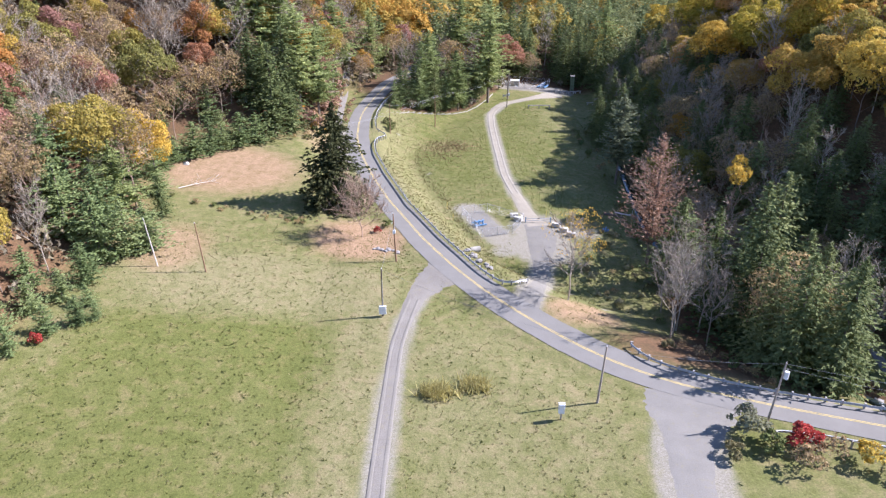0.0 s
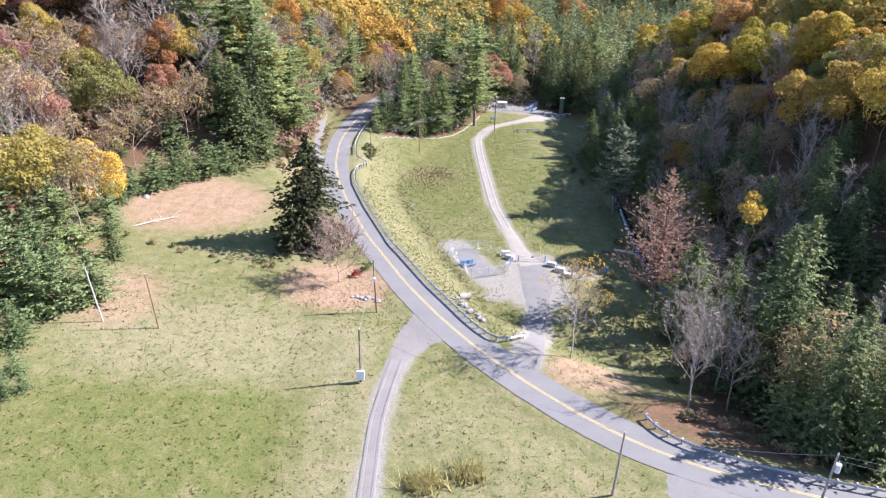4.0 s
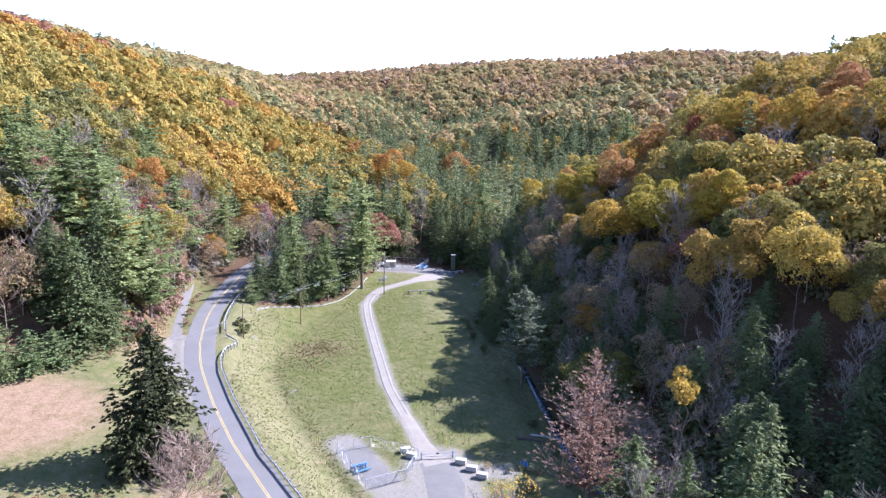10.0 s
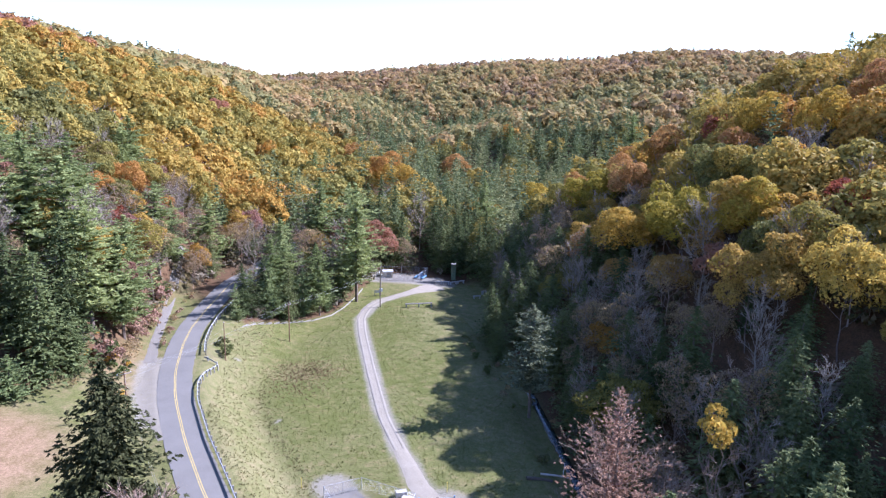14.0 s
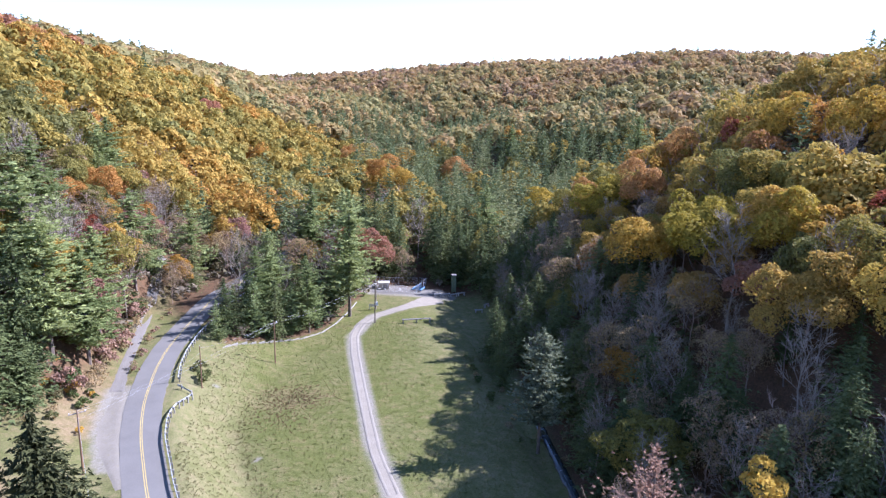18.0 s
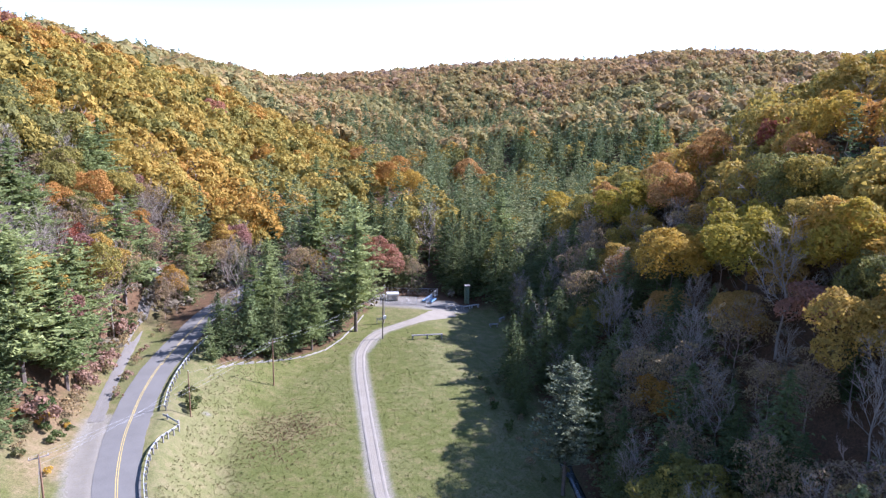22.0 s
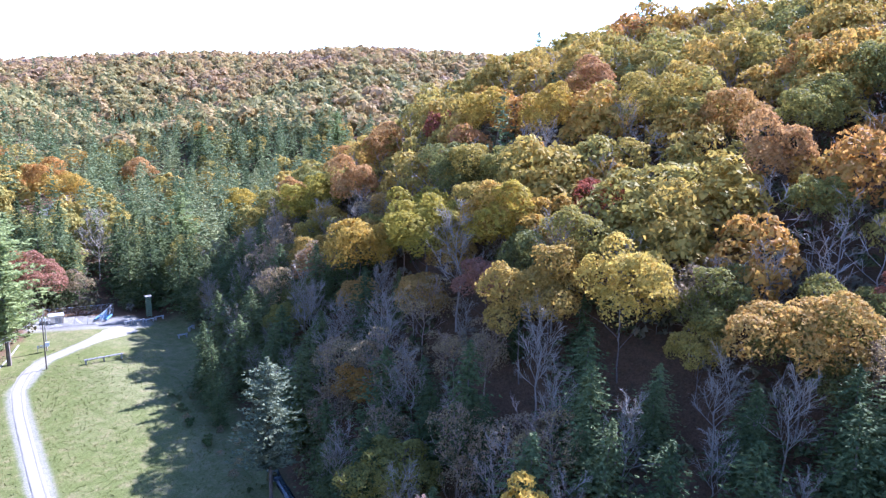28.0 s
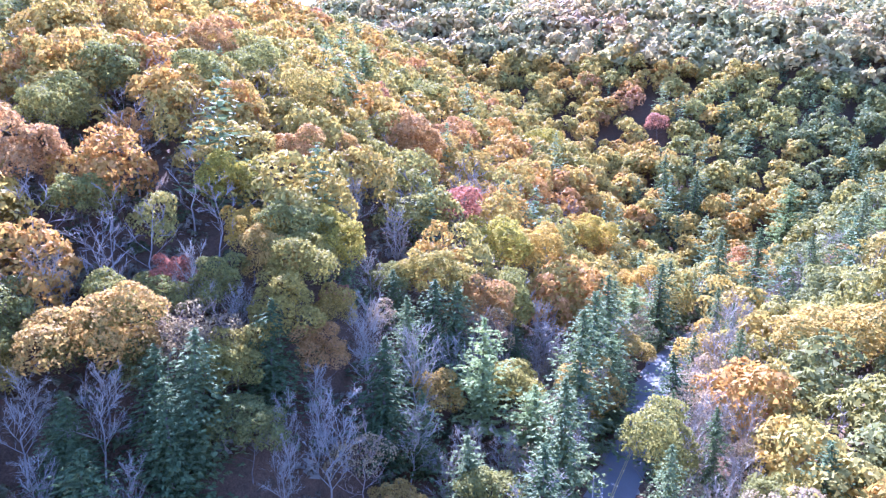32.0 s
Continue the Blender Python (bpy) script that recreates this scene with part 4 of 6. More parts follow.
# trees that can be told apart on the slopes: x, y, size
STANDS = {
    "yellow": [(82.4, 148.9, 1.45), (81.3, 169.8, 1.46), (109.6, 125.7, 0.98), (113.8, 77.2, 1.06), (150.9, 46.8, 1.43), (113.1, 194.4, 1.25), (115.7, 176.1, 1.28), (156.4, 40.8, 1.5), (218.5, 11.5, 1.6), (188.4, 4.4, 1.32), (312.4, 10.1, 1.6), (101.1, 322.4, 1.6), (84.1, 228.3, 1.47), (74.2, 184.3, 1.5), (78.3, 166.2, 1.56), (82.9, 149.3, 1.34), (45.7, 347.5, 1.6), (11.0, 271.7, 0.81), (119.5, 94.4, 0.96), (111.8, 89.3, 0.81), (-63.9, 173.0, 1.37)],
    "olive": [(93.8, 102.6, 0.89), (98.6, 82.6, 0.91), (113.5, 114.9, 0.89), (95.3, 176.3, 1.17), (84.1, 112.8, 0.72), (90.2, 98.3, 0.64), (123.5, 62.3, 1.06), (129.2, 141.5, 1.28), (133.2, 127.1, 1.15), (124.9, 157.8, 1.33), (148.2, 125.4, 1.16), (154.0, 109.7, 1.26), (171.1, 101.7, 1.27), (161.9, 89.6, 1.23), (287.2, 59.7, 1.6), (85.8, 84.0, 0.76), (109.0, -4.1, 1.57), (92.7, 178.2, 1.18), (97.4, 166.3, 1.02), (156.1, 82.3, 0.92), (-91.2, 152.4, 1.46), (-87.5, 131.9, 0.98), (-65.1, 144.4, 1.16)],
    "orange": [(118.7, 125.3, 1.23), (133.9, 115.9, 0.76), (137.7, 86.9, 0.99), (192.3, 67.7, 1.6), (136.0, 181.0, 1.17), (182.4, 114.5, 1.23), (243.9, 52.8, 1.42), (220.7, -39.8, 1.44), (194.3, 64.6, 1.54), (222.0, 38.8, 0.9), (91.9, 217.8, 1.28), (72.5, 202.6, 0.77), (82.8, 417.9, 1.6), (30.8, 455.0, 1.6), (40.6, 367.7, 1.6), (-72.1, 165.5, 1.26), (110.9, 236.5, 1.45)],
    "pink": [(103.4, 98.4, 0.77), (161.7, 55.6, 1.37), (115.6, 214.3, 1.3), (96.2, 143.3, 1.05), (110.8, 76.6, 0.56), (356.6, -55.5, 1.6), (-42.5, 213.6, 0.85), (-39.8, 409.9, 1.6)],
    "bare": [(84.1, 139.3, 0.79), (117.6, 156.2, 1.03), (75.1, 103.9, 0.68), (76.8, 95.1, 0.66), (71.0, 128.1, 0.96), (93.9, 111.5, 0.94), (99.4, 64.8, 1.06), (137.1, 76.7, 0.76), (134.2, 68.1, 0.84), (103.6, 164.2, 1.0), (136.5, 103.8, 0.87), (119.4, 11.9, 1.22), (135.6, 77.0, 0.75), (75.7, 152.8, 1.38), (81.3, 136.4, 1.1), (59.0, 166.7, 0.89), (64.8, 157.1, 1.02), (-74.4, 133.8, 0.97), (-62.2, 152.0, 1.25), (43.8, 288.6, 1.6), (-70.5, 136.0, 1.0), (-64.9, 142.5, 0.95), (-71.0, 122.0, 1.0), (-66.0, 112.7, 0.95)],
    "tufted": [(69.3, 137.3, 0.7), (86.8, 70.6, 0.84), (69.5, 137.2, 0.83), (-50.7, 157.0, 1.01), (-77.1, 122.2, 1.11), (111.2, 70.0, 0.61), (-60.0, 143.0, 1.1), (-56.3, 149.0, 1.05), (-51.5, 152.0, 1.05), (-63.0, 136.5, 0.9), (-66.0, 128.5, 1.0)],
    "hemlock": [(87.9, 92.6, 0.55), (302.6, -41.6, 1.3), (285.4, -48.7, 1.45), (149.6, 25.3, 0.95), (84.1, 284.1, 0.86), (145.2, 423.2, 1.51), (142.5, 444.6, 1.3), (75.4, 137.5, 0.55), (79.1, 128.3, 0.55), (116.6, 75.9, 0.55), (74.8, 189.6, 0.66), (73.8, 167.9, 0.55)],
    "pine": [(101.9, 55.0, 0.85), (237.2, 94.0, 0.91), (266.2, 84.5, 0.95), (279.1, 93.7, 0.85), (225.6, 49.0, 0.74), (258.6, -73.5, 1.3), (161.6, 63.8, 0.55), (117.6, -3.1, 0.61), (67.3, 284.3, 1.11), (193.9, 426.4, 1.19), (126.0, 453.1, 1.07), (7.1, 369.8, 0.95)],
}
for kind, rows in STANDS.items():
    nm, lb, gp = LABEL[kind]
    for k, (hx, hy, hs) in enumerate(rows):
        tall = 1.0 if hs < 1.25 else 1.25 / hs
        plant(nm, KIND[kind][k % len(KIND[kind])], hx, hy, hs * tall, k * 77 + hx, lb, group=gp, wide=1 / tall)
        feature(hx, hy, 4.6 * hs if kind not in ("bare", "tufted") else 4.0)
# ---- the woods ----
rs = np.random.RandomState(5)


def scatter(x0, x1, y0, y1, step):
    px, py = np.meshgrid(np.arange(x0, x1, step), np.arange(y0, y1, step), indexing="ij")
    px, py = px.ravel(), py.ravel()
    return px + rs.uniform(-0.48, 0.48, len(px)) * step, py + rs.uniform(-0.48, 0.48, len(px)) * step


def in_woods(x, y):
    ok = wood_zone(x, y) > 0.55
    ok &= np.abs(along(ROAD, x, y)[0]) > np.where(x > 66, 5.2, 6.5)
    ok &= np.abs(along(STREAM, x, y)[0]) > 3.0
    ok &= np.abs(along(SIDE, x, y)[0]) > 4.4
    ok &= np.hypot(x - 36, (y - 240) * 0.9) > 15.0                   # the yard with the shed
    ok &= np.hypot((x - 242) / 12, (y + 31) / 10) > 1                # the house
    ok &= ~((np.abs((x - 242) * 0.38 + (y + 31) * 0.925) < 4) & ((x - 242) * -0.925 + (y + 31) * 0.38 > 0) & ((x - 242) * -0.925 + (y + 31) * 0.38 < 52))
    ok &= np.abs((x - 38.5) - 0.22 * (y - 250)) > 3.0 * (y > 245) * (y < 300)
    ok &= ~((x > 17) & (x < 36) & (y > 60) & (y < 84) & (np.hypot(x - 33, y - 76) > 3))
    ok &= ~((x > 24) & (x < 37) & (y > 60) & (y < 140))
    ok &= ~((x > 36) & (x < 66) & (y > 58) & (y < 92))
    ok &= ~((x > -37) & (x < -20) & (y > 135) & (y < 178))
    for fx, fy, fr in FEATURED:
        ok &= np.hypot(x - fx, y - fy) > fr
    return ok


# nearest woods: every tree a thing of its own
px, py = scatter(-110, 130, 20, 262, 5.1)
near_w = in_woods(px, py)
dl, dr, ds = along(LEFT, px, py)[0], -along(RIGHT, px, py)[0], -along(SOUTH, px, py)[0]
near_w &= (dl < 30) & (dr < 34) & (ds < 10) & ~((px < 0) & (py < 40)) & ~((px > 40) & (py < 20) & (px < 70))
px, py, dl, dr = px[near_w], py[near_w], dl[near_w], dr[near_w]
pz = land(px, py)
ONE = []
for i in range(len(px)):
    x, y = px[i], py[i]
    if x < 0 and y < 126:                                     # west wood beside the meadow
        p = [0.12, 0.02, 0.03, 0.37, 0.46] if dl[i] < 12 else [0.40, 0.04, 0.06, 0.20, 0.30]
    elif x > 62 and y < 70:
        p = [0.14, 0.02, 0.20, 0.46, 0.18]
    elif x < -40 and y < 160:
        p = [0.20, 0.03, 0.04, 0.45, 0.28]
    elif x < -10 and y > 178 and dl[i] < 14:                  # thin growth beside the road
        p = [0.14, 0.10, 0.08, 0.44, 0.24]
    elif x < -18:
        p = ([0.20, 0.22, 0.16, 0.22, 0.20] if dl[i] < 14 else [0.46, 0.10, 0.04, 0.22, 0.18])
    elif x < 44 and y > 200:
        p = ([0.07, 0.24, 0.42, 0.20, 0.07] if y < 236 else [0.28, 0.12, 0.14, 0.32, 0.14])
    elif 36 < x < 60 and 88 < y < 118:
        p = [0.0, 0.0, 0.45, 0.47, 0.08]
    elif 56 < x < 84 and 72 < y < 132:                        # the dark hollow below the slope
        p = [0.0, 0.0, 0.56, 0.30, 0.14]
    else:
        p = [0.06, 0.0, 0.52, 0.28, 0.14] if dr[i] < 12 else ([0.33, 0.0, 0.15, 0.36, 0.16] if dr[i] < 22 else [0.58, 0.0, 0.05, 0.22, 0.15])
    k = rs.choice(["gold", "pine", "hemlock", "bare", "tufted"], p=p)
    ONE.append("olive" if k == "gold" and x > 40 and rs.rand() < 0.97 else k)
count = {}
for x, y, z, k in zip(px, py, pz, ONE):
    count[k] = count.get(k, 0) + 1
    if count[k] > 298:
        continue
    nm, lb, gp = LABEL[k]
    meshes = KIND[k]
    s = rs.uniform(0.6, 1.15) * (0.85 if k == "bare" and x > 40 else 1.0) * (1.2 if x < -40 and y < 165 and k in ("bare", "tufted") else 1.0) * (0.8 if k == "hemlock" and (x > 44 or y > 195) else 1.0)
    plant(nm, meshes[rs.randint(len(meshes))], x, y, s, rs.uniform(0, 360), lb, group=gp, z=z, lean=(rs.normal() * 2, rs.normal() * 2), wide=rs.uniform(0.88, 1.15) * (1.3 if k == "hemlock" and x > 30 else 1.12 if k == "pine" else 1.0))


def woods(name, x, y, kinds, tmpl, material, label, tint, n=3):
    """Many far trees as one mesh, from a few crowns turned and scaled."""
    V, T = [], []
    z = land(x, y)
    for k in range(len(tmpl)):
        idx = np.where(kinds == k)[0]
        if not len(idx):
            continue
        v = tmpl[k]
        a, s, w = rs.uniform(0, 6.283, len(idx)), rs.uniform(0.72, 1.22, len(idx)), rs.uniform(0.85, 1.2, len(idx))
        ca, sa_ = np.cos(a)[:, None], np.sin(a)[:, None]
        sw = (s * w)[:, None]
        vx = (v[None, :, 0] * ca - v[None, :, 1] * sa_) * sw + x[idx][:, None]
        vy = (v[None, :, 0] * sa_ + v[None, :, 1] * ca) * sw + y[idx][:, None]
        vz = v[None, :, 2] * s[:, None] + z[idx][:, None]
        V.append(np.stack([vx, vy, vz], -1).reshape(-1, 3))
        T.append(np.repeat(tint[idx], len(v)))
    V, T = np.concatenate(V), np.concatenate(T)
    me = mesh_np(name, V, np.arange(len(V)).reshape(-1, n), material, n)
    at = me.attributes.new("tint", "FLOAT", "POINT")
    at.data.foreach_set("value", T.astype(np.float32))
    return tagged(new(name, me), label, "woodland", kind="stuff")


def far_set(x, y):
    """Leaves out the ground behind the crests, and what stands alone."""
    ok = in_woods(x, y)
    z1 = land(x, y) + 17
    hid = np.ones(len(x), bool)
    for ex, ey in ((8.0, 65.0), (0.0, 10.0), (20.0, 60.0)):
        h1 = np.zeros(len(x), bool)
        for t in np.linspace(0.25, 0.97, 26):
            qx, qy = ex + (x - ex) * t, ey + (y - ey) * t
            h1 |= land(qx, qy) + 12.0 > 53 + (z1 - 53) * t + 1.0
        hid &= h1
    ok &= ~hid
    ang = np.degrees(np.arctan2(-(x - 8), y - 65))
    dist = np.hypot(x - 8, y - 65)
    ok &= (ang < 66) & (ang > -132) & (dist > 30)
    return ok, dist


hx, hy = scatter(-420, 620, -260, 480, 7.1)
ok, dist = far_set(hx, hy)
dl, dr, ds = along(LEFT, hx, hy)[0], -along(RIGHT, hx, hy)[0], -along(SOUTH, hx, hy)[0]
is_near = (dl < 30) & (dr < 34) & (ds < 10) & (hx > -110) & (hx < 130) & (hy > 20) & (hy < 262)
ok &= ~is_near & (dist < 430)
mx, my, md = hx[ok], hy[ok], dist[ok]
mdl, mdr = dl[ok], dr[ok]
valley = (mdl < 5) & (mdr < 5)
low_right = (mdr > 0) & (mdr < 60)
r1 = rs.rand(len(mx))
south = (ds[ok] > 0) & (mx > 60)
p_need = np.where(valley, np.where((mx > 45) & (my > 270), 0.62, np.where(my < 80, 0.08, 0.24)), np.where(south, 0.16, np.where(low_right, 0.06, 0.02)))
p_bare = np.where(valley, 0.22, np.where(south, 0.58, np.where(low_right, 0.34, np.where(mdl > 0, 0.13, 0.27))))
is_need, is_bare = r1 < p_need, (r1 >= p_need) & (r1 < p_need + p_bare)
patch = 0.5 + 0.28 * waves(mx, my, 90, 21)
tint = np.clip(0.5 * patch + 0.46 * rs.beta(1.6, 1.8, len(mx)) + 0.46 * smooth(mdl, 60, 170) - 0.15 - 0.22 * south + 0.10 * (mdr > 0), 0, 1)
lf = ~is_need & ~is_bare
close = md < 230
T_MID = [broad_crown(90 + k, 16, 6.0, 3.0, 40, 1500, 0.40, 0.45, 0.14, (0.36, 0.54), 0.54) for k in range(5)]
T_FARB = [broad_crown(95 + k, 16, 6.3, 2.0, 25, 460, 0.72, 0.38, 0.12, (0.38, 0.56), 0.52) for k in range(5)]
woods("near_hill_woods", mx[lf & close], my[lf & close], rs.randint(0, 5, (lf & close).sum()), T_MID, M_AUTUMN_S, "gold and rust autumn woods on the near slopes", tint[lf & close])
woods("hill_woods", mx[lf & ~close], my[lf & ~close], rs.randint(0, 5, (lf & ~close).sum()), T_FARB, M_AUTUMN_S, "gold and rust autumn woods on the hillside", tint[lf & ~close])
T_NEED = [pine_crown(100 + k, 21, 6.2, 3.5, 15, 9, 1.2, 0.0, 0.6, 4, 0.5, 1) for k in range(3)]
woods("pine_woods", mx[is_need], my[is_need], rs.randint(0, 3, is_need.sum()), T_NEED, M_PINE_S, "green pines scattered through the hill woods", rs.rand(is_need.sum()))


def twig_cloud(seed, H, R, limbs, tw):
    th, tn = bare_branches(seed, H, R, 0.28, limbs, tw)
    v, f = limb_mesh([(a, b, r * 1.3, q * 1.3) for a, b, r, q in th], 3)
    return np.concatenate([v[f].reshape(-1, 3), ribbon_twigs(tn, seed, 2.2)])


M_TWIG_S = plain("grey_wood_twigs", (0.29, 0.24, 0.195), 0.95, 0, 0.3, 0.2)
T_BARE = [twig_cloud(110 + k, 15.5, 5.2, 9, 4) for k in range(3)]
bi = is_bare & (md < 250)
woods("bare_woods", mx[bi], my[bi], rs.randint(0, 3, bi.sum()), T_BARE, M_TWIG_S, "leafless grey trees in the hill woods", rs.rand(bi.sum()), 4)

fx, fy = scatter(-420, 900, -420, 1200, 8.8)
ok, dist = far_set(fx, fy)
dl, dr, ds = along(LEFT, fx, fy)[0], -along(RIGHT, fx, fy)[0], -along(SOUTH, fx, fy)[0]
ok &= (dist >= 430) & (dl < 360) & (0.42 * fx + 0.91 * fy < 1010) & (dist < 1120)
fx, fy, fd, fdl, fdr = fx[ok], fy[ok], dist[ok], dl[ok], dr[ok]
T_DIST = [broad_crown(120 + k, 15, 8.8, 2.0, 8, 110, 1.8, 0.25, 0.1, (0.36, 0.54), 0.54) for k in range(4)]
fz = land(fx, fy)
fn = rs.rand(len(fx)) < np.interp(fz, [14, 24, 40], [0.8, 0.4, 0.06])
# last term greys the leaf tint with viewing distance, haze put into the colour
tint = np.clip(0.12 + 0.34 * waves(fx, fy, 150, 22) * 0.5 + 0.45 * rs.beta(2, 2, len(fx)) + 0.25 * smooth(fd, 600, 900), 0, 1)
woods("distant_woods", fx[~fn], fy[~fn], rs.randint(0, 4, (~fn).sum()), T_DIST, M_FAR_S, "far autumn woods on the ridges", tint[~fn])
T_DN = [pine_crown(130 + k, 18, 5, 3, 9, 7, 1.7, 0.0, 0.65, 3, 0.4, 1) for k in range(2)]
woods("distant_pines", fx[fn], fy[fn], rs.randint(0, 2, fn.sum()), T_DN, M_PINE_S, "far green pines on the valley floor", rs.rand(fn.sum()))

# low growth under the trees
ux_, uy_ = scatter(-120, 220, -30, 300, 3.6)
uk = in_woods(ux_, uy_) & (along(LEFT, ux_, uy_)[0] < 60) & (-along(RIGHT, ux_, uy_)[0] < 110)
ux_, uy_ = ux_[uk], uy_[uk]
T_UND = [broad_crown(140 + k, 3.2, 2.1, 0.1, 8, 48, 0.44, 0.5) for k in range(4)]
M_UNDER = leaf_mat("undergrowth", [(0.0, (0.10, 0.12, 0.05)), (0.35, (0.16, 0.15, 0.07)), (0.7, (0.21, 0.18, 0.12)), (1.0, (0.26, 0.23, 0.17))], True, 0.3)
woods("undergrowth", ux_, uy_, rs.randint(0, 4, len(ux_)), T_UND, M_UNDER, "brown and green undergrowth below the trees", rs.rand(len(ux_)))

# ---- tracks, gravel and water ----
def lie(name, line, half, material, label, category="track", lift=0.07, step=1.2, jitter=0.12, seed=3):
    return tagged(ribbon(name, line, half, material, lift, step, jitter, 5, None, seed), label, category, kind="structure")


TRACK = [(11.8, 79.6), (15, 88), (16.3, 94), (17.2, 100), (18.2, 105), (19.1, 111.2), (20, 118.5), (19.8, 124), (18.6, 129.4), (17, 142.2), (15.6, 154.2), (15.3, 176), (15.4, 200), (16, 212),
         (18.2, 220), (22, 226), (28, 231), (33, 234.5), (38, 239), (43, 243)]
lie("gravel_track", TRACK[7:], [3.2, 2.1, 1.45, 1.35, 1.3, 1.3, 1.45, 1.7, 1.7, 1.8, 2.2, 4.0, 5.0], M_TRACK, "pale worn gravel track through the lower field", lift=0.06)
lie("gravel_turnaround", TRACK[:9], [2.7, 1.7, 1.5, 1.5, 1.9, 2.9, 3.9, 3.4, 1.5], M_GRAVEL, "grey gravel drive widening at the gate", lift=0.05)
lie("gravel_lane", [(1.6, 92.0), (-2.2, 88.0), (-4.3, 83.5), (-5.6, 76), (-6.6, 69), (-7.0, 54), (-7.2, 45.7), (-7.4, 20), (-8, -20), (-8, -90)], [6.5, 3.6, 2.0, 1.35, 1.1, 1.2, 1.25, 1.25, 1.25, 1.25], M_DIRT, "narrow gravel lane between mown fields", lift=0.05)
lie("gravel_mouth", [(29.6, 58.8), (28.4, 55.0), (27.0, 51.5), (25.9, 48), (25.2, 44), (24, 36), (22, 20), (15, -60), (10, -130)], [7.0, 6.4, 4.3, 3.1, 2.7, 2.4, 2.2, 2.2, 2.2], M_APRON, "wide grey gravel mouth of a side lane", lift=0.045)
lie("gravel_pull_off", [(-19.2, 139), (-22.0, 146), (-24.2, 152), (-25.2, 157), (-25.8, 163), (-26.8, 171)], [0.9, 1.4, 2.2, 2.5, 1.9, 1.3], M_SHOULDER, "gravel pull-off beside the road", lift=0.04)
lie("gravel_drive", [(-27.6, 171), (-28.3, 178), (-29.3, 190), (-29.9, 204), (-30.7, 215), (-33, 245)], [1.5, 1.3, 1.2, 1.2, 1.2, 1.2], M_DIRT, "gravel drive climbing into the trees", lift=0.06)
lie("side_road", SIDE, 1.9, M_ASPH, "narrow asphalt side road in the shade of the slope", "road", lift=0.09, jitter=0.03)
lie("gravel_path", [(66.5, 82), (66, 78.3), (64, 69.7), (61.5, 62.2), (59.5, 57)], [0.8, 1.0, 1.2, 1.7, 2.2], M_GRAVEL, "grey gravel path across the shaded grass", lift=0.05)
lie("gravel_pad", [(6.6, 131.5), (8.6, 125), (11.3, 118.6)], [3.0, 3.4, 3.2], M_GRAVEL, "grey gravel pad inside a wire fence", lift=0.05)
lie("gravel_yard", [(24, 250), (32, 249), (44, 247)], [4.0, 4.5, 4.0], M_GRAVEL, "gravel yard round the pump shed", lift=0.06)


def water_mat():
    m, nt, b = mat_base("stream_water", 0.12, 0.5)
    n1, n2 = noise_tex(nt, 1.2, 4, 0.7), noise_tex(nt, 0.35, 3)
    c = mix(nt, ramp(nt, n1, [(0.60, (0, 0, 0)), (0.72, (1, 1, 1))]), (0.022, 0.032, 0.034), (0.30, 0.34, 0.38))
    nt.links.new(c, b.inputs["Base Color"])
    bump(nt, b, n1, 0.5, 0.1)
    return m


lie("stream", STREAM[3:], 0.9, water_mat(), "shallow stream with white riffles", "water", lift=0.45, jitter=0.25, step=1.5)

M_RUT = gravel("packed_pale_gravel", (0.194, 0.172, 0.138), (0.258, 0.234, 0.194), (0.305, 0.277, 0.232))
M_RUT_D = gravel("packed_lane_gravel", (0.145, 0.132, 0.112), (0.198, 0.183, 0.158), (0.238, 0.22, 0.192))


def wheel_ruts(line, gap, half, material, label, lift):
    line = np.array(line, float)
    t = np.gradient(line, axis=0)
    n = np.stack([-t[:, 1], t[:, 0]], 1) / np.hypot(t[:, 0], t[:, 1])[:, None]
    for k in (-1, 1):
        lie("wheel_rut", line + n * gap * k, half, material, label, lift=lift, jitter=0.35, seed=8 + k)


wheel_ruts(TRACK[9:17], 0.72, 0.36, M_RUT, "pale wheel rut worn into the gravel track", 0.075)
wheel_ruts([(-4.6, 82.0), (-5.6, 76), (-6.6, 69), (-7.0, 54), (-7.2, 45.7), (-7.4, 20), (-8, -20)], 0.66, 0.34, M_RUT_D, "pale wheel rut worn into the lane", 0.065)

# ---- materials of the built things ----
M_STEEL = plain("galvanised_steel", (0.50, 0.51, 0.52), 0.45, 0.6, 0.12, 1.5)
M_POST = plain("weathered_post", (0.30, 0.28, 0.26), 0.85, 0, 0.2, 3)
M_POLE = plain("creosoted_pole", (0.24, 0.14, 0.085), 0.9, 0, 0.25, 1.5)
M_POLE_G = plain("grey_weathered_pole", (0.36, 0.30, 0.25), 0.9, 0, 0.2, 1.5)
M_WIRE = plain("dull_cable", (0.28, 0.28, 0.28), 0.6, 0.2, 0.1, 2)
M_WHITE = plain("white_enamel", (0.75, 0.76, 0.76), 0.5, 0, 0.06, 2)
M_CONC = plain("pale_concrete", (0.42, 0.40, 0.37), 0.9, 0, 0.15, 2)
M_BLUE = plain("blue_paint", (0.10, 0.22, 0.38), 0.5, 0, 0.2, 2)
M_GREENP = plain("green_timber", (0.16, 0.20, 0.12), 0.85, 0, 0.2, 2)
M_TAN = plain("tan_siding", (0.55, 0.47, 0.36), 0.8, 0, 0.12, 1)
M_ROOF = plain("pale_metal_roof", (0.62, 0.63, 0.62), 0.5, 0.3, 0.12, 1)
M_OLDC = plain("stained_concrete", (0.30, 0.28, 0.24), 0.95, 0, 0.25, 1.5)
